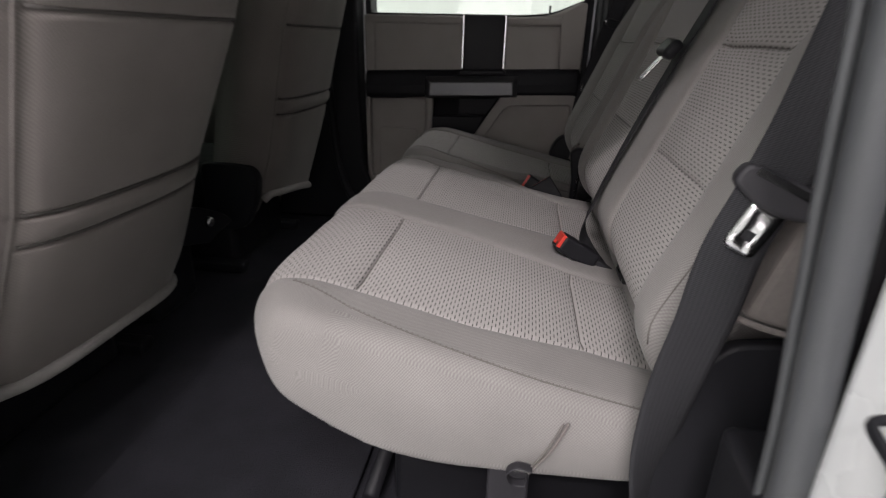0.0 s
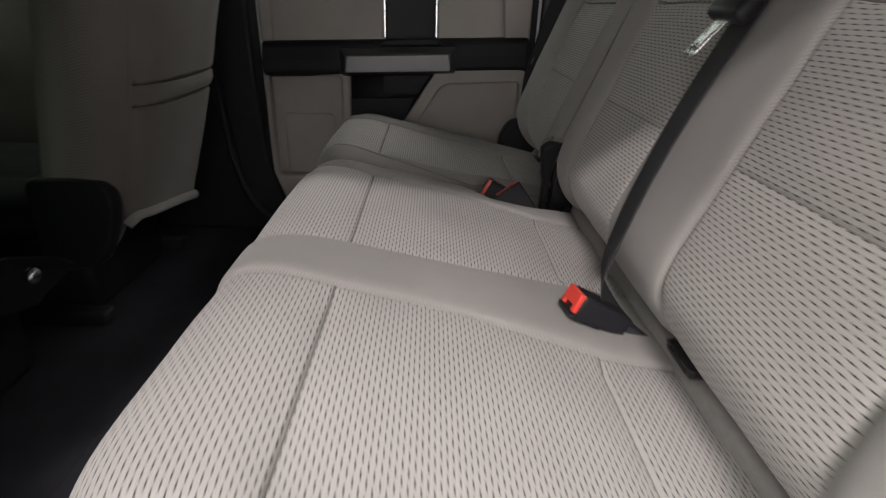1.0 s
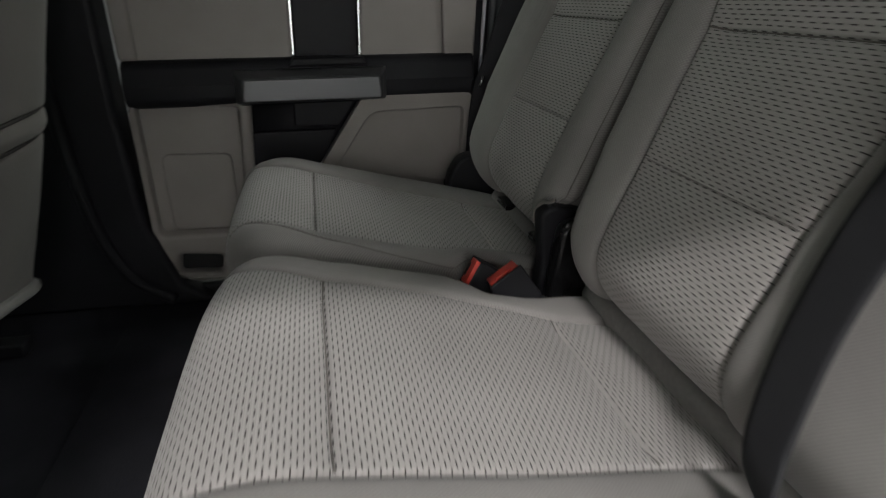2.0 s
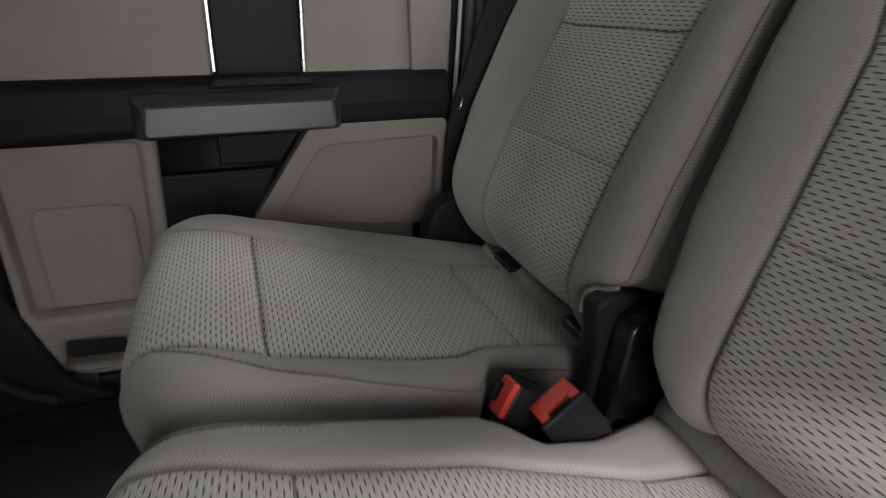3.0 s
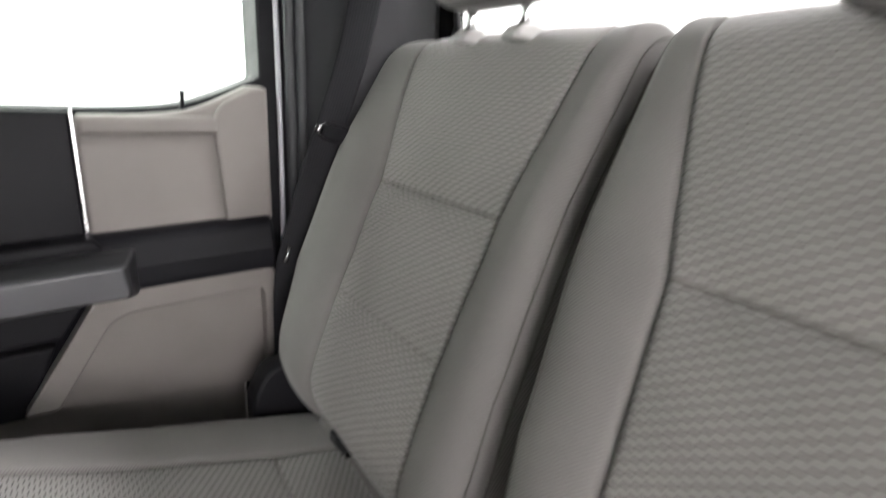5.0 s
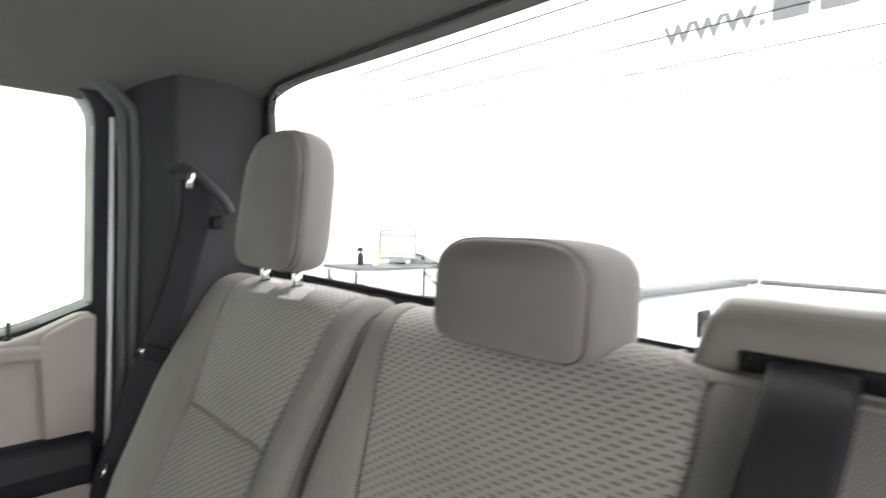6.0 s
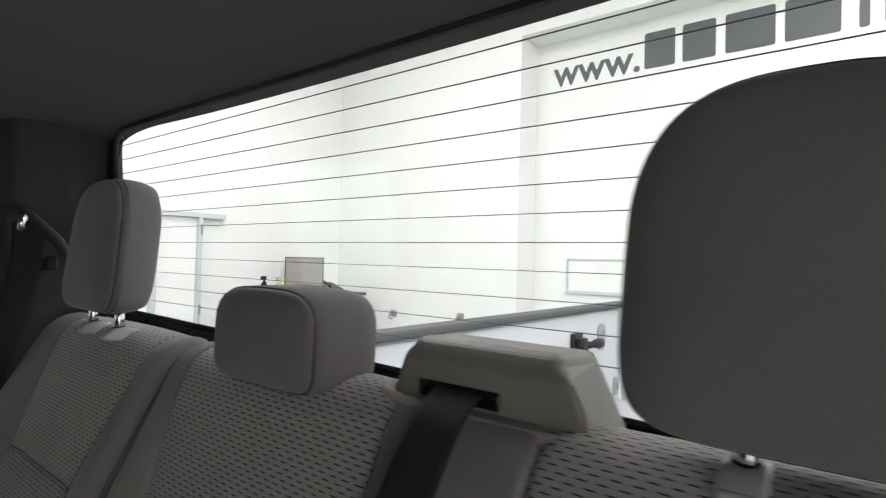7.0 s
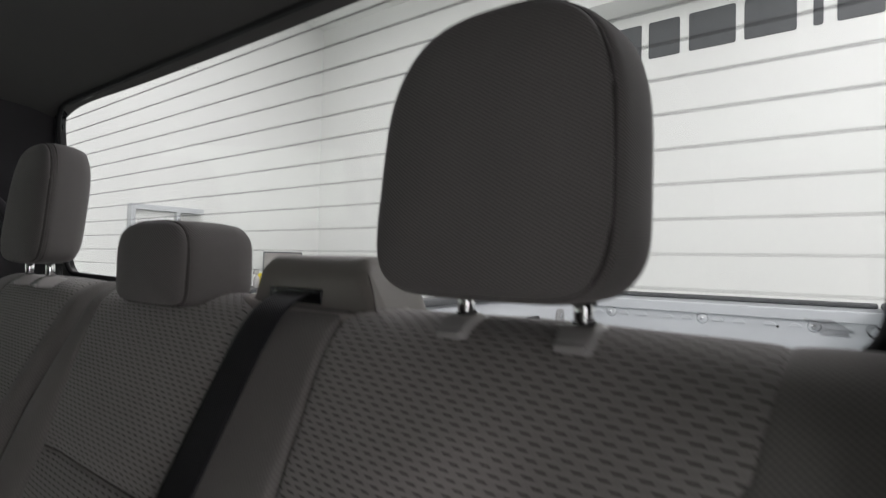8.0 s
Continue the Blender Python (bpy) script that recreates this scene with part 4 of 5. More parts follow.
LEVELS = (0.40, 0.450, 0.472, 0.56, 0.70, 0.83, 0.89)
WIDE_Q = (-0.625, -0.490, -0.272, -0.115, 0.135, 0.222)
WIDE_Y = ((-0.605, -0.610, -0.612, -0.620, -0.628, -0.645, -0.645), (-0.530, -0.523, -0.521, -0.508, -0.490, -0.568, -0.580), (-0.283, -0.278, -0.275, -0.266, -0.268, -0.260, -0.262),
          (-0.113, -0.109, -0.107, -0.100, -0.115, -0.130, -0.128), (0.112, 0.118, 0.121, 0.132, 0.147, 0.186, 0.198), (0.168, 0.188, 0.196, 0.222, 0.237, 0.237, 0.232))
SOLO_Q = (0.250, 0.328, 0.572, 0.690)
SOLO_Y = ((0.262, 0.262, 0.232, 0.244, 0.250, 0.251, 0.248), (0.314, 0.320, 0.324, 0.335, 0.330, 0.306, 0.296), (0.545, 0.560, 0.565, 0.578, 0.575, 0.605, 0.615), (0.640, 0.680, 0.695, 0.735, 0.742, 0.722, 0.705))


def wide_back(y, z, x):
    """The seams of the wide back spread towards the top."""
    return float(np.interp(y, WIDE_Q, [np.interp(z, LEVELS, row) for row in WIDE_Y]))


def solo_back(y, z, x):
    return float(np.interp(y, SOLO_Q, [np.interp(z, LEVELS, row) for row in SOLO_Y]))


CUSHION_X = (-0.42, -0.31, -0.17, -0.03)
WIDE_CUSHION_Q = (-0.622, -0.545, -0.268, -0.1375, 0.140, 0.200)
WIDE_CUSHION_Y = ((-0.622, -0.622, -0.622, -0.622), (-0.532, -0.527, -0.533, -0.514), (-0.240, -0.250, -0.257, -0.288), (-0.150, -0.141, -0.140, -0.132), (0.172, 0.149, 0.141, 0.108), (0.200, 0.200, 0.200, 0.200))
SOLO_CUSHION_Q = (0.232, 0.292, 0.570, 0.648)
SOLO_CUSHION_Y = ((0.232, 0.232, 0.232, 0.232), (0.318, 0.286, 0.281, 0.300), (0.598, 0.574, 0.548, 0.536), (0.648, 0.648, 0.648, 0.648))


def wide_cushion(y, z, x):
    """The inserts of the wide cushion narrow towards the back."""
    return float(np.interp(y, WIDE_CUSHION_Q, [np.interp(x, CUSHION_X, row) for row in WIDE_CUSHION_Y]))


def solo_cushion(y, z, x):
    return float(np.interp(y, SOLO_CUSHION_Q, [np.interp(x, CUSHION_X, row) for row in SOLO_CUSHION_Y]))


def piping(name, line, parent, r=0.0022, mat=None):
    return part(name, tube(spline(line, 8), r, 6), mat or STITCH, parent)


def head_outline(w, h, e, taper):
    out = []
    for k in range(72):
        a = 2 * math.pi * k / 72
        c, s = math.cos(a), math.sin(a)
        p = e * 0.82 if s > 0 else e * 1.6
        y = w * math.copysign(abs(c) ** (2 / p), c)
        z = h * math.copysign(abs(s) ** (2 / p), s)
        y *= 1 + taper * (z / h)
        out.append((y, z))
    return out


def headrest(parent, centre, w, h, depth, e=3.4, taper=-0.05, lean=0.10, posts=0.048, skew=0.0, shift=0.0, post_x=0.026, name="headrest"):
    """A stuffed headrest: a domed front, a seam round it, a side band and a rounded back, with two posts in guides."""
    cx, cy, cz = centre
    loop = head_outline(w, h, e, taper)
    rows = [(0.0, -0.012), (0.35, -0.011), (0.6, -0.008), (0.8, -0.003), (0.90, 0.000), (0.945, 0.003), (0.962, 0.006), (0.945, 0.0085), (0.962, 0.0105), (0.985, 0.013), (0.997, 0.020), (1.0, 0.032), (1.0, depth * 0.5), (0.99, depth * 0.68), (0.95, depth * 0.86), (0.85, depth * 0.95), (0.6, depth), (0.0, depth * 1.01)]
    verts, uvs, faces = [], [], []
    n = len(loop)
    run = [0.0] * n
    last = rows[0]
    for f, d in rows:
        for k, (y, z) in enumerate(loop):
            r = math.hypot(y, z)
            run[k] += math.hypot((f - last[0]) * r, d - last[1])
            p = Vector((d + lean * z * f, y * f + skew * d / depth, z * f))
            wob = 0.0015 * noise.noise(Vector((p.x * 20, (p.y + cy) * 20, p.z * 20)))
            verts.append((cx + p.x + wob, cy + p.y + wob, cz + p.z))
            uvs.append((y / r * run[k], z / r * run[k]))
        last = (f, d)
    for i in range(len(rows) - 1):
        for k in range(n):
            q = (k + 1) % n
            faces.append((i * n + k, i * n + q, (i + 1) * n + q, (i + 1) * n + k))
    head = raw(name, verts, faces, SHADED_HEAD_CLOTH, parent, "taupe cloth headrest with a stitched edge", uvs)
    bm = bmesh.new()
    bm.from_mesh(head.data)
    bmesh.ops.remove_doubles(bm, verts=bm.verts, dist=1e-6)
    bmesh.ops.recalc_face_normals(bm, faces=bm.faces)
    bm.to_mesh(head.data)
    bm.free()
    crease = [(cx + 0.0078 + lean * z * 0.95, cy + y * 0.951 + skew * 0.008 / depth, cz + z * 0.951) for y, z in loop]
    part("piping", tube(crease + crease[:1], 0.0022, 6), THREAD, head, "dark seam round the headrest front")
    stitches = bmesh.new()
    for k in range(0, 540, 3):
        f = k / 540 * n
        i, g = int(f), f - int(f)
        y = loop[i][0] * (1 - g) + loop[(i + 1) % n][0] * g
        z = loop[i][1] * (1 - g) + loop[(i + 1) % n][1] * g
        p = Vector((cx + 0.0140 + lean * z, cy + y * 0.982, cz + z * 0.982))
        bmesh.ops.create_icosphere(stitches, subdivisions=1, radius=0.0008, matrix=Matrix.Translation(p))
    part("stitching", stitches, THREAD, head)
    if posts:
        base = 0.883
        for s in (-1, 1):
            px, py = cx + post_x + 0.008, cy + s * posts + shift
            part("post", tube([(px - 0.008, py, base - 0.01), (px - 0.009, py, cz - h * 0.8)], 0.0062, 14), CHROME, head, "chrome headrest post")
            block = prism(rounded([(px - 0.029, 0.873), (px + 0.016, 0.868), (px + 0.017, 0.886), (px - 0.004, 0.891), (px - 0.018, 0.889), (px - 0.029, 0.881)], 0.006), "y", py - 0.0125, py + 0.0125, 0.004, 4)
            part("guide", block, GUIDE_GREY, head, "grey plastic post guide")
            part("guide_ring", tube([(px - 0.0075, py, base + 0.004), (px - 0.0085, py, base + 0.0085)], [0.0084, 0.0074], 18), GLOSS_BLACK, head)
            part("guide_lip", boxed((px - 0.0315, py - 0.0105, 0.8738), (px - 0.027, py + 0.0105, 0.8800), 0.002, 3), GUIDE_GREY, head)
            part("post_sleeve", tube([(px - 0.0085, py, cz - h + 0.001), (px - 0.009, py, cz - h * 0.9)], [0.0080, 0.0100], 16), GLOSS_BLACK, head, "black sleeve round the post")
    return head


def seat_left():
    """The wide section: outer and middle places in one frame."""
    s = thing("bench_seat", (-0.2, -0.21, FLOOR), "wide taupe cloth bench section for two with headrests", "seat", "rear seats")
    upholstery(s, CUSHION, ((0.062, 0.336), (-0.434, 0.385)), [-0.545, -0.268, -0.1375, 0.140], [(-0.545, -0.268), (-0.1375, 0.140)], [(-0.308, 0.421), (-0.033, 0.361)], (-0.622, 0.200), round_r=0.020, shape=wide_cushion,
               cover_name="cushion_cover", insert_name="cushion_insert", spine=((-0.34, 0.365), (-0.02, 0.315)), plan=(-0.30, 0.14, 0.42, 0.20), scoop=((-0.150, -0.128, -0.105, -0.05, 0.03, 0.075), (0.0, 0.014, 0.044, 0.042, 0.014, 0.0)), seams=[((-0.612, -0.562), (-0.385, 0.431), (0.03, 0.345)), (0.190, (-0.425, 0.39), (0.03, 0.34))])
    piping("end_seam", [(0.012, -0.6245, 0.338), (0.016, -0.6255, 0.31), (0.022, -0.6245, 0.275)], s, 0.0016)
    part("flap_seam", tube(spline([(-0.056, -0.6285, 0.343), (-0.062, -0.6305, 0.328), (-0.072, -0.631, 0.305), (-0.091, -0.630, 0.274)], 6), 0.0018, 6), SHADED_CLOTH, s, "stitched edge of the cloth flap")
    part("flap_stitching", tube(spline([(-0.061, -0.6300, 0.342), (-0.067, -0.6315, 0.328), (-0.077, -0.632, 0.305), (-0.093, -0.631, 0.278)], 6), 0.0012, 6), STITCH, s)
    ribbon("pull_loop", [(-0.088, -0.634, 0.284), (-0.104, -0.635, 0.287), (-0.114, -0.635, 0.277), (-0.108, -0.634, 0.264), (-0.094, -0.632, 0.262)], [(0, 1, 0)] * 5, 0.012, 0.0016, PILLAR, s)
    # Real dark shield, drawn further forward to stand for shade behind the cushion.
    part("side_shield", prism(rounded([(0.014, 0.22), (0.29, 0.22), (0.30, 0.46), (0.20, 0.462), (0.120, 0.468), (0.070, 0.462), (0.045, 0.435), (0.016, 0.40)], 0.012), "y", -0.652, -0.636, 0.004), BLACK, s, "dark plastic side shield, its front part standing for gap shade")
    # This side lies in shade, so it gets the darkened cloth colour.
    part("side_panel", prism(rounded([(0.068, 0.492), (0.112, 0.481), (0.20, 0.478), (0.265, 0.80), (0.185, 0.80), (0.10, 0.60)], 0.010), "y", -0.660, -0.630, 0.006, 3), SHADED_CLOTH, s, "taupe cloth side of the backrest, in a shaded tone")
    piping("side_hem", [(0.060, -0.6615, 0.494), (0.112, -0.6625, 0.481), (0.20, -0.6615, 0.477)], s, 0.003, SHADED_CLOTH)
    upholstery(s, BACK, ((0.050, 0.384), (0.262, 0.880)), [-0.490, -0.272, -0.115, 0.135], [(-0.490, -0.272), (-0.115, 0.135)], [(0.070, 0.560), (0.130, 0.703)], (-0.625, 0.222), round_r=0.036, puff=0.013, swell=0.05, shape=wide_back,
               cover_name="backrest_cover", insert_name="backrest_insert", thread=CLOTH, spine=((0.06, 0.40), (0.232, 0.84)), seams=[(-0.606, (0.008, 0.42), (0.268, 0.878)), (0.205, (0.008, 0.42), (0.268, 0.878))])
    piping("corner_hem", [(0.070, -0.626, 0.474), (0.042, -0.620, 0.462), (0.026, -0.602, 0.452), (0.018, -0.592, 0.436), (0.020, -0.592, 0.408)], s, 0.0034, CLOTH)
    headrest(s, (0.196, -0.4085, 1.0025), 0.0915, 0.1015, 0.076, skew=-0.008, posts=0.0445, shift=-0.018, taper=-0.03, post_x=0.030)
    headrest(s, (0.184, 0.0275, 0.9190), 0.082, 0.0480, 0.088, 4.3, 0.0, 0.02, 0.0, -0.010)
    part("crease_flap", tube([(0.070 + 0.002 * math.sin(y * 40), y, 0.347) for y in np.linspace(-0.585, 0.185, 40)], 0.021, 12), CLOTH, s, "plain cloth flap in the seat crease")
    for y in (-0.42, 0.05):
        part("leg", boxed((-0.135, y - 0.19 if y < 0 else y, FLOOR), (-0.088, y - 0.165 if y < 0 else y + 0.025, 0.262), 0.004), PILLAR, s, "dark steel seat leg")
    part("seat_pan", boxed((-0.34, -0.57, 0.245), (0.05, 0.16, 0.27), 0.01), BLACK, s)
    return s


def seat_right():
    s = thing("bench_seat", (-0.2, 0.45, FLOOR), "single taupe cloth bench section with a headrest", "seat", "rear seats")
    upholstery(s, CUSHION, ((0.062, 0.336), (-0.434, 0.385)), [0.292, 0.570], [(0.292, 0.570)], [(-0.311, 0.4215), (-0.036, 0.3617)], (0.232, 0.648), round_r=0.024, shape=solo_cushion,
               cover_name="cushion_cover", insert_name="cushion_insert", spine=((-0.34, 0.365), (-0.02, 0.315)), plan=(-0.30, 0.08, 0.32, 0.30), notch=(-0.125, 0.045), seams=[((0.2335, 0.288), (-0.412, 0.425), (0.03, 0.345))])
    upholstery(s, BACK, ((0.050, 0.384), (0.262, 0.880)), [0.328, 0.572], [(0.328, 0.572)], [(0.070, 0.560), (0.130, 0.703)], (0.250, 0.690), round_r=0.036, puff=0.013, swell=0.05, shape=solo_back,
               cover_name="backrest_cover", insert_name="backrest_insert", thread=CLOTH, spine=((0.06, 0.40), (0.232, 0.84)), seams=[(0.2505, (0.008, 0.42), (0.268, 0.878)), (0.256, (0.008, 0.42), (0.268, 0.878)), (0.672, (0.008, 0.42), (0.268, 0.878))])
    headrest(s, (0.182, 0.449, 1.007), 0.090, 0.098, 0.073, e=3.8, skew=0.014)
    part("crease_flap", tube([(0.070 + 0.002 * math.sin(y * 40), y, 0.346) for y in np.linspace(0.262, 0.600, 24)], 0.021, 12), CLOTH, s, "plain cloth flap in the seat crease")
    part("seat_pan", boxed((-0.34, 0.27, 0.245), (0.05, 0.62, 0.27), 0.01), BLACK, s)
    part("leg", boxed((-0.135, 0.58, FLOOR), (-0.088, 0.605, 0.262), 0.004), PILLAR, s, "dark steel seat leg")
    return s


seat_left()
seat_right()
storage = thing("storage_tray", (-0.1, 0, FLOOR), "black folding storage tray under the bench", "storage box")
part("tray", boxed((-0.27, -0.50, FLOOR + 0.001), (0.20, 0.58, 0.20), 0.012), BLACK, storage)
part("rail", tube([(-0.30, -0.52, FLOOR + 0.03), (-0.30, 0.58, FLOOR + 0.03)], 0.012), BLACK, storage)


# ---- belts and buckles ----
def buckle(where, turn, label, size=1.25):
    """A belt buckle: black body, red release button and its stalk."""
    b = thing("belt_buckle", where, label, "buckle", "belt buckles")
    m = Matrix.Translation(where) @ turn @ Matrix.Scale(size, 4)
    part("body", boxed((-0.0155, -0.011, -0.055), (0.0155, 0.011, 0.0), 0.004, 3, m), BLACK, b)
    face = prism(rounded([(-0.0140, -0.0100), (0.0140, -0.0100), (0.0140, 0.0082), (0.0078, 0.0082), (0.0078, 0.0030), (-0.0078, 0.0030), (-0.0078, 0.0082), (-0.0140, 0.0082)], 0.0028, 3), "z", -0.012, 0.0030, 0.0009, 2)
    bmesh.ops.transform(face, matrix=m, verts=face.verts)
    part("button", face, RED, b, "red release button")
    part("slot", boxed((-0.0080, 0.0030, -0.01), (0.0080, 0.0085, 0.0005), 0.001, 1, m), GLOSS_BLACK, b)
    part("collar", boxed((-0.0162, 0.0080, -0.03), (0.0162, 0.0118, 0.0030), 0.0016, 2, m), BLACK, b)
    part("stalk", boxed((-0.012, -0.004, -0.12), (0.012, 0.004, -0.05), 0.002, 2, m), WEBBING, b)
    return b


def aimed(out, side):
    """Axes of a buckle: its mouth points along out, its width along side."""
    z = Vector(out).normalized()
    x = (Vector(side) - z * Vector(side).dot(z)).normalized()
    y = z.cross(x)
    return Matrix((x, y, z)).transposed().to_4x4()


buckle((-0.048, -0.226, 0.394), aimed((-0.87, -0.06, 0.49), (-0.45, 1, 0.1)), "black buckle with a red button lying on the cushion")
buckle((-0.068, 0.190, 0.384), aimed((-0.58, 0.20, 0.79), (-0.81, -0.05, -0.58)), "black buckle with a red button in the cushion gap", 1.6)
buckle((-0.105, 0.222, 0.377), aimed((-0.86, 0.15, 0.47), (0.45, 0.18, 0.88)), "black buckle with a red button in the cushion gap", 1.3)


def belt_middle():
    b = thing("seat_belt", (0.19, -0.19, 0.86), "black webbing belt of the middle seat with a steel tongue", "seat belt", "seat belts")
    line = [(0.245, -0.181, 0.892), (0.222, -0.184, 0.893), (0.184, -0.186, 0.862), (0.126, -0.170, 0.735), (0.076, -0.156, 0.615), (0.038, -0.162, 0.527), (0.006, -0.180, 0.452), (-0.010, -0.198, 0.408), (0.0, -0.212, 0.375), (0.02, -0.225, 0.345)]
    ribbon("webbing", line, [(0, 1, 0)] * 4 + [(0.05, 1, 0), (0.1, 0.97, 0), (0.13, 0.95, 0.03), (0.25, 0.9, 0.03), (0.5, 0.8, 0), (0.8, 0.5, 0)], 0.046, 0.0018, WEBBING, b)
    m = Matrix.Translation((0.086, -0.168, 0.688)) @ aimed((-0.62, 0.04, -0.78), (0, 1, 0))
    part("tongue_housing", boxed((-0.034, -0.012, -0.022), (0.034, 0.008, 0.008), 0.008, 3, m), BLACK, b)
    part("tongue", prism(rounded([(-0.012, 0.0), (0.012, 0.0), (0.011, 0.052), (-0.011, 0.052)], 0.007), "y", -0.003, 0.0, holes=[[(-0.0035, 0.036), (0.0035, 0.036), (0.0035, 0.043), (-0.0035, 0.043)]]), STEEL, b, "steel belt tongue").data.transform(m)


def belt_near():
    b = thing("seat_belt", (0.05, -0.66, 0.3), "black webbing belt hanging beside the bench, with a steel tongue", "seat belt", "seat belts")
    line = [(0.125, -0.705, 1.06), (0.100, -0.694, 0.85), (0.076, -0.676, 0.68), (0.062, -0.668, 0.612), (0.044, -0.667, 0.557), (0.036, -0.664, 0.491), (0.026, -0.661, 0.429), (0.019, -0.658, 0.349), (0.022, -0.656, 0.27), (0.04, -0.656, 0.12)]
    ribbon("webbing", line, [(0.9, -0.45, 0.1)] * 3 + [(1, -0.2, 0.0), (0.97, -0.2, 0.15), (0.96, -0.15, 0.18), (0.95, -0.05, 0.2), (0.85, 0.35, 0.2), (0.6, 0.75, 0.1), (0.5, 0.8, 0.0)], 0.047, 0.0018, WEBBING, b)
    m = Matrix.Translation((0.066, -0.667, 0.600)) @ aimed((-0.42, 0.0, -0.9), (1, -0.2, -0.42))
    housing = prism(rounded([(-0.033, -0.012), (0.030, -0.017), (0.034, 0.004), (0.012, 0.013), (-0.014, 0.013), (-0.035, 0.006)], 0.009), "y", -0.011, 0.008, 0.004, 3)
    part("tongue_housing", housing, PILLAR, b).data.transform(m)
    part("strap_slot", boxed((-0.024, 0.006, -0.012), (0.022, 0.0095, -0.006), 0.001, 1, m), GLOSS_BLACK, b)
    part("tongue", prism(rounded([(-0.013, 0.008), (0.013, 0.008), (0.0125, 0.050), (-0.0125, 0.050)], 0.007), "y", 0.001, 0.004, holes=[[(-0.0045, 0.031), (0.0045, 0.031), (0.0045, 0.039), (-0.0045, 0.039)]]), STEEL, b, "steel belt tongue").data.transform(m)



def belt_far():
    b = thing("seat_belt", (0.16, 0.70, 1.05), "black webbing belt hanging from the rear corner trim", "seat belt", "seat belts")
    line = [(0.168, 0.676, 1.045), (0.170, 0.686, 0.98), (0.152, 0.703, 0.87), (0.127, 0.716, 0.78), (0.104, 0.732, 0.70), (0.085, 0.745, 0.62), (0.06, 0.75, 0.52), (0.05, 0.74, 0.32)]
    ribbon("webbing", line, [(0.95, -0.3, 0.1)] * 8, 0.047, 0.0018, WEBBING, b)
    part("guide_loop", tube(spline([(0.138, 0.714, 1.060), (0.160, 0.692, 1.062), (0.184, 0.670, 1.036), (0.204, 0.652, 1.010), (0.214, 0.650, 0.99)], 6), 0.0095, 10), PILLAR, b, "dark grey belt guide arm")
    part("anchor_plate", prism(rounded([(0.150, 1.030), (0.160, 1.024), (0.164, 1.052), (0.153, 1.060)], 0.004), "y", 0.668, 0.673), CHROME, b, "chrome anchor plate")
    part("anchor_foot", boxed((0.190, 0.655, 0.962), (0.206, 0.680, 0.985), 0.004), BLACK, b)
    m = Matrix.Translation((0.118, 0.712, 0.752)) @ aimed((-0.9, 0.15, 0.25), (0.2, -0.3, 1))
    part("tongue_housing", boxed((-0.012, -0.006, -0.030), (0.012, 0.008, 0.012), 0.004, 3, m), BLACK, b)
    part("tongue", prism(rounded([(-0.008, 0.012), (0.008, 0.012), (0.006, 0.024), (-0.006, 0.024)], 0.003), "y", -0.002, 0.001), STEEL, b, "steel belt tongue").data.transform(m)
    part("stop_clip", tube([(0.058, 0.738, 0.575), (0.050, 0.734, 0.553)], 0.0035, 8), STEEL, b, "small steel clip")


belt_middle()
belt_near()
belt_far()


def shoulder_cover():
    """The plastic cap on the seat top from which the middle belt comes out."""
    c = thing("belt_cover", (0.235, -0.195, 0.88), "taupe plastic shoulder cap with a belt slot", "belt cover")
    prof = [(0.228, 0.874), (0.232, 0.916), (0.246, 0.931), (0.305, 0.928), (0.305, 0.855), (0.240, 0.855)]
    bm = prism(prof, "y", -0.300, -0.105, 0.0)
    for v in bm.verts:
        if v.co.z > 0.90:
            v.co.y += 0.036 if v.co.y < -0.2 else -0.016
    es = [e for e in bm.edges if e.calc_face_angle(0) > radians(20)]
    bmesh.ops.bevel(bm, geom=es, offset=0.009, segments=5, affect="EDGES", profile=0.5)
    part("cap", bm, COVER_TAUPE, c)
    part("slot", boxed((0.2280, -0.220, 0.885), (0.245, -0.142, 0.899), 0.0015), GLOSS_BLACK, c)
    piping("cap_seam", [(0.2315, -0.2765, 0.914), (0.2295, -0.284, 0.900), (0.2275, -0.290, 0.884)], c, 0.0007)
    piping("edge_piping", [(0.245, -0.099, 0.884), (0.230, -0.104, 0.880), (0.2235, -0.135, 0.878), (0.2225, -0.18, 0.876), (0.2225, -0.235, 0.875), (0.224, -0.280, 0.876), (0.232, -0.300, 0.879), (0.250, -0.306, 0.882)], c, 0.0062, CORD)


shoulder_cover()


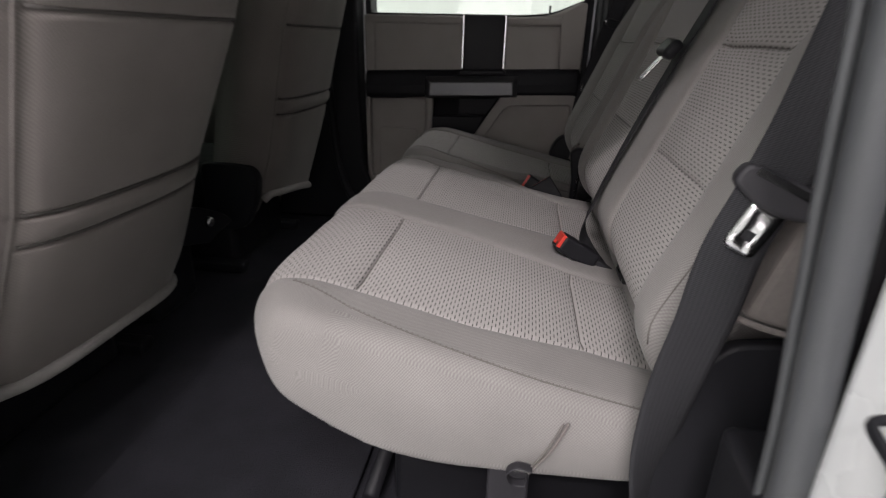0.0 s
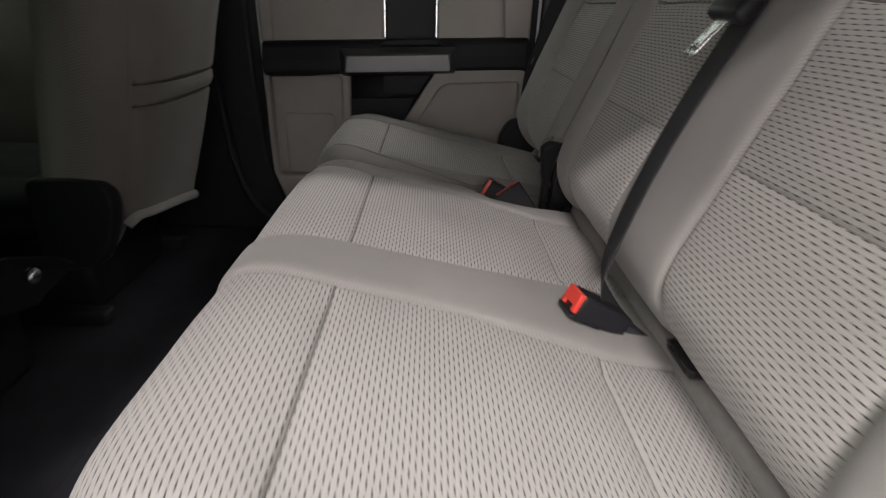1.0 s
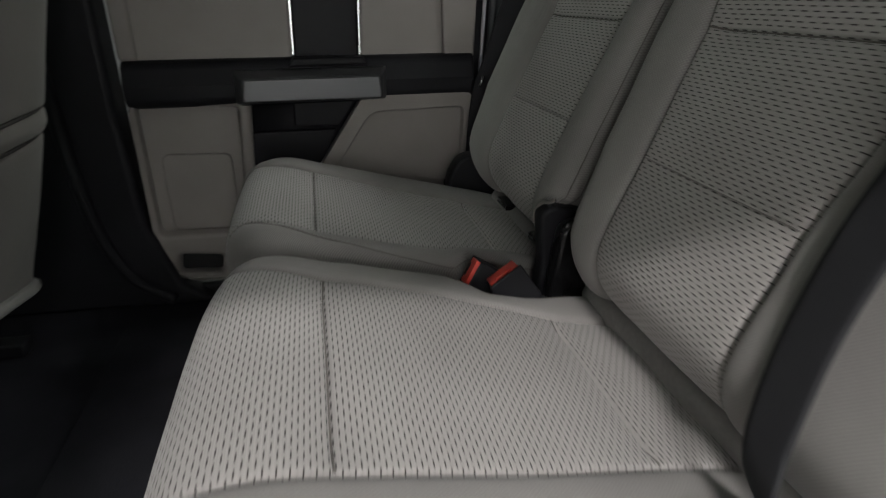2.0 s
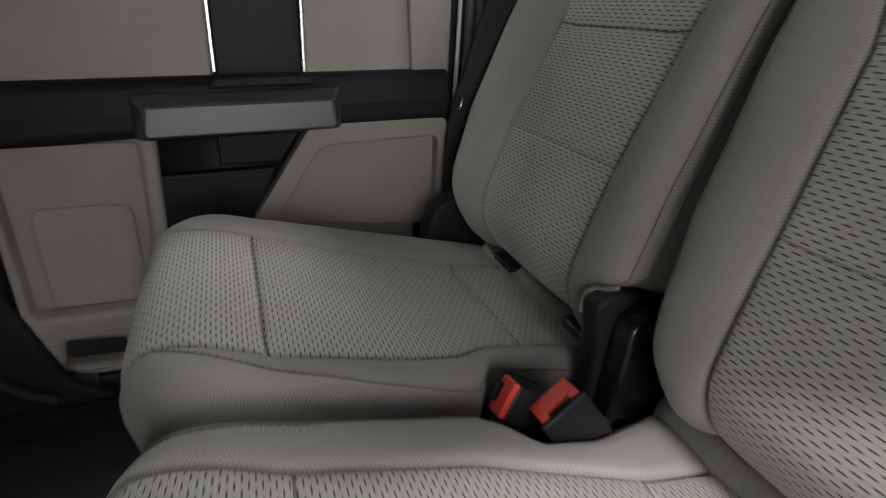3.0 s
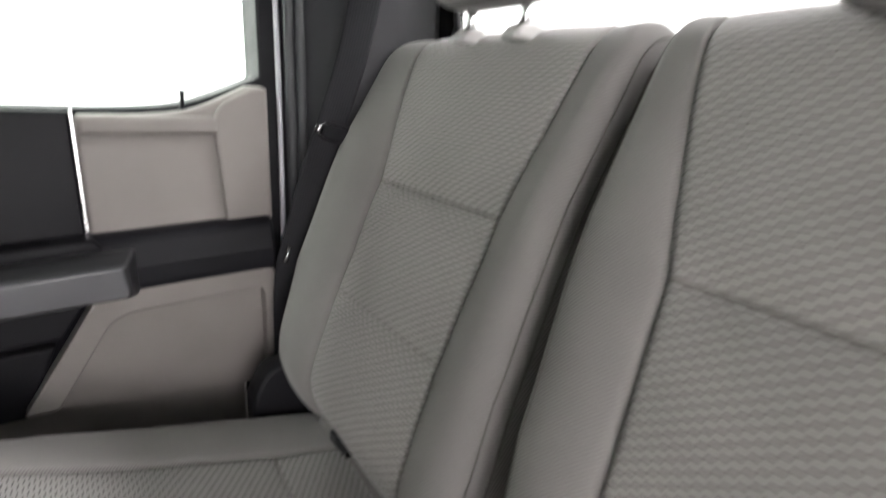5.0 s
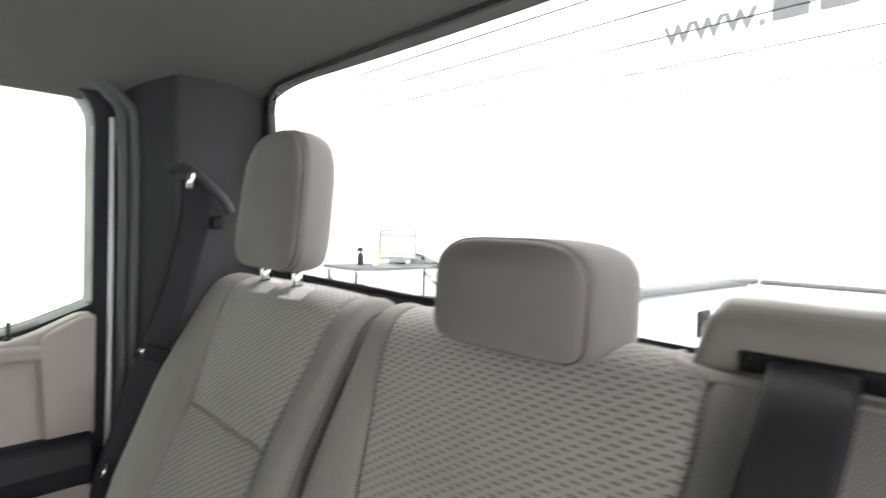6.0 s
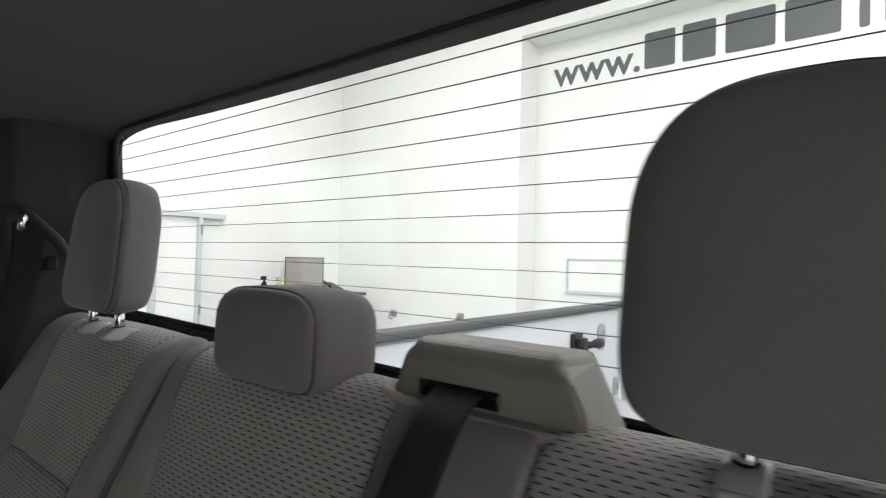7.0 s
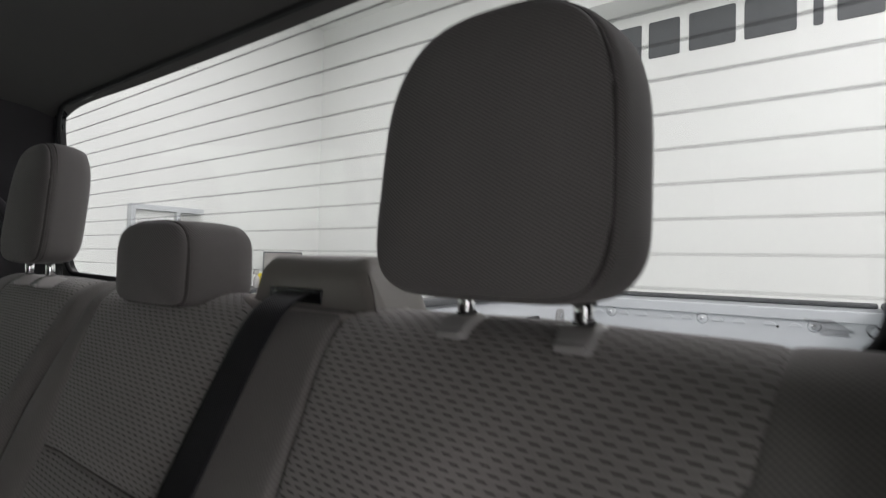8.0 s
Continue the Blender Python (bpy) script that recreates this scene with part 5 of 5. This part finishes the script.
def hinge_cover():
    """Black plastic hinge shrouds between the two bench sections."""
    h = thing("hinge_cover", (0.03, 0.225, 0.40), "black plastic hinge cover between the seat sections", "hinge")
    part("shroud", prism(rounded([(0.004, 0.30), (0.10, 0.30), (0.10, 0.44), (0.062, 0.456), (0.012, 0.462), (-0.004, 0.450), (0.006, 0.38)], 0.008), "y", 0.234, 0.262, 0.006, 3), BLACK, h)
    part("shroud", prism(rounded([(0.012, 0.29), (0.10, 0.29), (0.10, 0.41), (0.064, 0.444), (0.036, 0.446), (0.020, 0.435), (0.014, 0.36)], 0.010), "y", 0.206, 0.234, 0.006, 3), GLOSS_BLACK, h)
    lip = [(0.012, 0.228, 0.474), (0.009, 0.238, 0.468), (0.005, 0.254, 0.462), (0.001, 0.262, 0.449), (-0.001, 0.262, 0.430)]
    part("cloth_lip", tube(spline(lip, 8), 0.0030, 8), SHADED_CLOTH, h, "turned cloth edge round the hinge cover")
    o = thing("recliner_cover", (0.02, 0.67, 0.36), "black plastic recliner cover beside the door", "hinge")
    part("shroud", prism(rounded([(-0.030, 0.30), (0.08, 0.30), (0.08, 0.41), (0.04, 0.425), (-0.005, 0.418), (-0.030, 0.375)], 0.02), "y", 0.655, 0.70, 0.006, 3), BLACK, o)
    for x, y, z in ((0.042, 0.520, 0.364), (0.014, 0.287, 0.388), (0.036, -0.313, 0.380), (0.036, -0.545, 0.384)):
        a = thing("child_seat_anchor", (x, y, z), "black anchor slot in the seat crease", "anchor", "seat anchors")
        part("slot", boxed((x, y - 0.028, z - 0.008), (x + 0.024, y + 0.028, z + 0.004), 0.0035, 3), GLOSS_BLACK, a)
        part("rim", tube([(x, y - 0.026, z + 0.002), (x, y + 0.026, z + 0.002)], 0.0016, 6), GLOSS_BLACK, a)
        part("mouth", boxed((x - 0.0015, y - 0.022, z - 0.005), (x + 0.001, y + 0.022, z + 0.000), 0.0008, 1), RUBBER, a)


hinge_cover()


# ---- front seats ----
def front_seat(cy, lean, half_low, side=0.0, dz=0.0, pocket=0.505, slim=0.0, low=(0.0, 0.0, 0.0, 0.0)):
    """A front seat as seen from behind: back shell with a map pocket, its lower edge and the base."""
    s = thing("front_seat", (-0.9, cy, FLOOR), "taupe front seat in a shaded tone, seen from behind, with a map pocket", "seat", "front seats")
    verts, uvs, faces = [], [], []
    zs = np.r_[np.linspace(0.215 + dz, pocket - 0.06, 11), np.linspace(pocket - 0.05, pocket + 0.01, 31), np.linspace(pocket + 0.025, 0.70, 12), np.linspace(0.706, 0.734, 9), np.linspace(0.745, 1.02, 14)]
    ts = np.linspace(-1, 1, 49)

    def shell(t, z):
        """The plain shell, its lower edge raised or dropped along its width."""
        e = abs(t)
        half = np.interp(z, [0.2, 0.3, 0.5, 0.72, 0.9, 1.02], [half_low, half_low + 0.03, 0.235 - slim, 0.258 - slim, 0.245 - slim, 0.17])
        x = np.interp(z, [0.2, 0.25, 0.48, 0.71, 1.02], lean) - 0.075 * e ** 5 - 0.012 * e ** 2
        drop = np.interp(t, (-1.0, -0.80, 0.80, 1.0), low) + 0.015 * (1 - e ** 2)
        return x, cy + side * max(0.0, z - 0.25) + t * half, z + drop * max(0.0, min(1.0, (0.40 - z) / 0.18)), half

    for z in zs:
        for t in ts:
            e = abs(t)
            x, y, top, half = shell(t, z)
            fade = min(1.0, max(0.0, (0.82 - e) / 0.06))
            x -= 0.008 * math.exp(-((e - 0.80) / 0.03) ** 2)
            x -= (0.010 * math.exp(-((z - pocket + 0.002) / 0.0035) ** 2) + 0.008 * math.exp(-((z - pocket + 0.042) / 0.004) ** 2) + 0.006 * math.exp(-((z - 0.720) / 0.004) ** 2)) * fade
            x += 0.005 * math.exp(-((z - pocket + 0.022) / 0.013) ** 2) * min(1.0, max(0.0, (0.80 - e) / 0.25))
            x += 0.004 * noise.noise(Vector((t * 2.0, z * 6, cy)))
            verts.append((x, y, top))
            uvs.append((t * half, z))
    n = len(ts)
    for i in range(len(zs) - 1):
        for j in range(n - 1):
            faces.append((i * n + j, (i + 1) * n + j, (i + 1) * n + j + 1, i * n + j + 1))
    m = len(verts)
    for v in list(verts):
        verts.append((v[0] - 0.09, cy + (v[1] - cy) * 0.985, v[2]))
        uvs.append((v[1] - cy, v[2]))
    faces += [tuple(m + i for i in f[::-1]) for f in list(faces)]
    rows = len(zs)
    for i in range(rows - 1):
        a, b = i * n, (i + 1) * n
        faces.append((a, a + m, b + m, b))
        faces.append((a + n - 1, b + n - 1, b + m + n - 1, a + m + n - 1))
    for j in range(n - 1):
        faces.append((j, j + 1, j + 1 + m, j + m))
        k = (rows - 1) * n
        faces.append((k + j, k + j + m, k + j + 1 + m, k + j + 1))
    raw("backrest", verts, faces, SHADED_CLOTH, s, "", uvs)

    def on_back(t, z, lift):
        x, y, top, _ = shell(t, z)
        return x + lift, y, top

    for z, r in ((pocket + 0.004, 0.0016), (pocket - 0.002, 0.0030), (pocket - 0.042, 0.0028), (0.720, 0.0030)):
        part("pocket_seam", tube([on_back(t, z + 0.004 * t * t, -0.004) for t in np.linspace(-0.78, 0.76, 25)], r, 6), THREAD, s, "dark seam")
    for q in (-0.81, 0.81):
        part("side_seam", tube([on_back(q, z, -0.003) for z in np.linspace(0.235 + dz, 0.93, 30)], 0.0022, 6), SHADED_CLOTH, s)
    # The light caught by the lower edge is painted as lighter cloth.
    part("hem", tube([on_back(t, 0.222 + dz, 0.001) for t in np.linspace(-0.84, 0.92, 17)], 0.011, 8), CLOTH, s, "cloth hem in a lit tone")
    part("cushion", boxed((-1.36, cy - 0.18, 0.22), (-0.90, cy + 0.18, 0.36), 0.05, 4), BLACK, s)
    part("base", boxed((-1.22, cy - 0.16, FLOOR), (-0.92, cy + 0.16, 0.24), 0.02), BLACK, s)
    for q in (-0.19, 0.19):
        part("rail", boxed((-1.30, cy + q - 0.02, FLOOR), (-0.88, cy + q + 0.02, FLOOR + 0.03), 0.006), BLACK, s)
    if cy > 0:
        rim = rounded([(-0.97, 0.190), (-0.900, 0.190), (-0.852, 0.205), (-0.818, 0.285), (-0.808, 0.335), (-0.822, 0.374), (-0.86, 0.380), (-0.97, 0.380)], 0.030)
        part("recliner_shield", prism(rim, "y", 0.224, 0.262, 0.007, 4), BLACK, s, "dark rounded plastic recliner shield")
        stitches = bmesh.new()
        for z in np.linspace(0.50, 0.70, 34):
            x, y, top = on_back(-0.955, z, 0.0)
            box(stitches, (x - 0.004, y - 0.0012, top - 0.0008), (x + 0.004, y + 0.004, top + 0.0008), 0.0004, 1)
        part("side_stitching", stitches, SHADED_CLOTH, s, "zigzag stitched side seam")
    return s


front_seat(-0.380, (-0.775, -0.76, -0.67, -0.58, -0.48), 0.222, 0.0, 0.012, 0.497)
front_seat(0.432, (-0.79, -0.785, -0.732, -0.68, -0.60), 0.170, 0.06, 0.0, 0.545, 0.010, (-0.025, 0.055, 0.010, 0.0))
console = thing("centre_console", (-1.1, 0, FLOOR), "black centre console between the front seats", "console")
part("body", boxed((-1.5, -0.09, FLOOR), (-0.93, 0.09, 0.40), 0.02, 3), BLACK, console)
part("bracket", prism(rounded([(-0.125, 0.283), (-0.085, 0.269), (-0.006, 0.246), (0.018, 0.255), (0.104, 0.266), (0.062, 0.298), (-0.024, 0.338), (-0.10, 0.352)], 0.008), "x", -0.835, -0.820, 0.004, 3), BLACK, console, "dark folded steel bracket")
part("bracket_arm", boxed((-0.95, -0.08, 0.285), (-0.832, -0.04, 0.325), 0.006), BLACK, console)
part("bolt", tube([(-0.821, -0.004, 0.297), (-0.813, -0.004, 0.297), (-0.808, -0.004, 0.297)], [0.013, 0.013, 0.008], 12), STEEL, console, "worn steel bolt head")
# plain cab front that closes the space ahead of the front seats
# Unseen panes added here; their tint cuts the light from ahead.
part("windshield", boxed((CAB_FRONT, -0.80, 0.75), (CAB_FRONT + 0.005, 0.80, HEAD_Z + 0.03)), TINTED, None, "unseen windshield, tinted to dim the light", False, "window", "structure")
for s in (-1, 1):
    part("front_window", boxed((CAB_FRONT, 0.865 * s, 0.77), (-0.98, 0.869 * s, HEAD_Z + 0.03)), TINTED, None, "unseen front side window, tinted to dim the light", False, "window", "structure")
part("dashboard", boxed((CAB_FRONT, -0.80, FLOOR), (-1.55, 0.80, 0.75), 0.04, 3), BLACK, None, "plain dark dashboard", True, "dashboard", "structure")
for s in (-1, 1):
    part("front_door", boxed((CAB_FRONT, 0.80 * s, FLOOR + 0.03), (-0.95, 0.93 * s, 0.77), 0.02, 3), DOOR_TAUPE, None, "closed front door seen from inside", True, "door", "structure")


# ---- pickup bed ----
def pickup_bed():
    b = thing("pickup_bed", (1.3, 0, 0.2), "white painted pickup bed with dark rail caps", "pickup bed")
    part("chassis", boxed((0.42, -0.55, GROUND + 0.35), (2.9, 0.55, 0.205), 0.02), BLACK, b)
    for wx in (1.7,):
        for wy in (-0.82, 0.82):
            part("wheel", tube([(wx, wy - 0.12, GROUND + 0.39), (wx, wy - 0.10, GROUND + 0.39), (wx, wy + 0.10, GROUND + 0.39), (wx, wy + 0.12, GROUND + 0.39)], [0.34, 0.39, 0.39, 0.34], 32), RUBBER, b, "black tyre")
    x0, x1, top = 0.46, 2.95, 0.775
    part("bed_floor", boxed((x0, -0.76, 0.21), (x1, 0.76, 0.23)), BED_PAINT, b, "", False)
    part("front_wall", boxed((x0, -0.76, 0.23), (x0 + 0.04, 0.76, 0.765), 0.006), BED_PAINT, b)
    for s in (-1, 1):
        wide = 0.0 if s > 0 else -0.09
        part("side_wall", boxed((x0, 0.66 * s + wide, 0.23), (x1, 0.71 * s + wide, top - 0.02), 0.01), BED_PAINT, b)
        part("rail_cap", boxed((x0 - 0.01, 0.63 * s + wide, top - 0.018), (x1 + 0.06, 0.715 * s + wide, top + 0.012), 0.012, 3), RAIL, b, "dark plastic rail cap")
    gate = part("tailgate", boxed((x1, -0.745, 0.23), (x1 + 0.05, 0.655, top - 0.01), 0.008), BED_PAINT, b)
    part("gate_cap", boxed((x1 - 0.01, -0.71, top - 0.014), (x1 + 0.07, 0.61, top + 0.008), 0.008, 3), RAIL, gate, "dark plastic tailgate cap")
    part("pressed_step", boxed((x1 - 0.016, -0.74, 0.690), (x1, 0.65, 0.745), 0.006, 2), BED_PAINT, gate)
    part("pressed_step", boxed((x1 - 0.020, -0.74, 0.30), (x1, 0.65, 0.470), 0.008, 2), BED_PAINT, gate)
    for y in (-0.478, 0.0, 0.478):
        for z in (0.665, 0.540):
            part("pressed_cup", tube([(x1 + 0.001, y, z), (x1 - 0.008, y, z)], [0.030, 0.019], 18), BED_PAINT, gate)
            part("bolt", tube([(x1 - 0.006, y, z), (x1 - 0.013, y, z)], [0.009, 0.007], 10), STEEL, gate)
    for y in (-0.60, -0.55, -0.405, -0.302, -0.169, -0.075, 0.075, 0.169, 0.302, 0.405, 0.55, 0.60):
        for z, s in ((0.655, 1), (0.522, -1)):
            moon = prism([(y + 0.027 * math.cos(q), z + s * 0.020 * math.sin(q)) for q in np.linspace(0, math.pi, 11)], "x", x1 - 0.009, x1 + 0.001, 0.003, 2)
            part("pressed_dimple", moon, BED_PAINT, gate)
    for y in (-0.397, -0.295, -0.19, -0.085, 0.02, 0.125, 0.23, 0.335):
        moon = prism([(y + 0.026 * math.cos(q), 0.405 + 0.018 * math.sin(q)) for q in np.linspace(0, math.pi, 11)], "x", x1 - 0.030, x1 - 0.018, 0.003, 2)
        part("pressed_dimple", moon, BED_PAINT, gate)
    for ya, yb in ((-0.64, -0.476), (0.42, 0.64)):
        part("pressed_rib", prism(rounded([(ya, 0.352), (yb, 0.352), (yb, 0.412), (ya, 0.412)], 0.028), "x", x1 - 0.030, x1 - 0.018, 0.006), BED_PAINT, gate)
    part("drain_hole", tube([(x1 - 0.002, -0.333, 0.652), (x1 + 0.001, -0.333, 0.652)], 0.006, 10), BLACK, gate)
    clip = part("tie_down", boxed((2.27, 0.640, 0.550), (2.38, 0.66, 0.665), 0.008, 3), BLACK, b, "black tie-down bracket")
    part("clamp", boxed((2.295, 0.600, 0.565), (2.355, 0.642, 0.645), 0.010, 3), BLACK, clip)
    part("peg", tube([(2.345, 0.612, 0.606), (2.47, 0.612, 0.602), (2.48, 0.612, 0.602), (2.53, 0.612, 0.600)], [0.016, 0.016, 0.024, 0.024], 12), BLACK, clip)
    part("catch", tube(spline([(2.35, 0.61, 0.575), (2.40, 0.60, 0.555), (2.41, 0.60, 0.535), (2.37, 0.61, 0.53)], 5), 0.010, 8), BLACK, clip)
    for xa, xb, za, zb in ((2.60, 2.70, 0.545, 0.685), (2.84, 2.90, 0.27, 0.37)):
        slot = part("side_slot", prism(rounded([(xa, za), (xb, za), (xb, zb), (xa, zb)], 0.045), "y", 0.652, 0.661, 0.002), HINGE_GREY, b, "grey slotted plate")
        for z in (za + 0.04, zb - 0.04):
            part("bolt", tube([((xa + xb) / 2, 0.653, z), ((xa + xb) / 2, 0.645, z)], 0.014, 10), STEEL, slot)


pickup_bed()
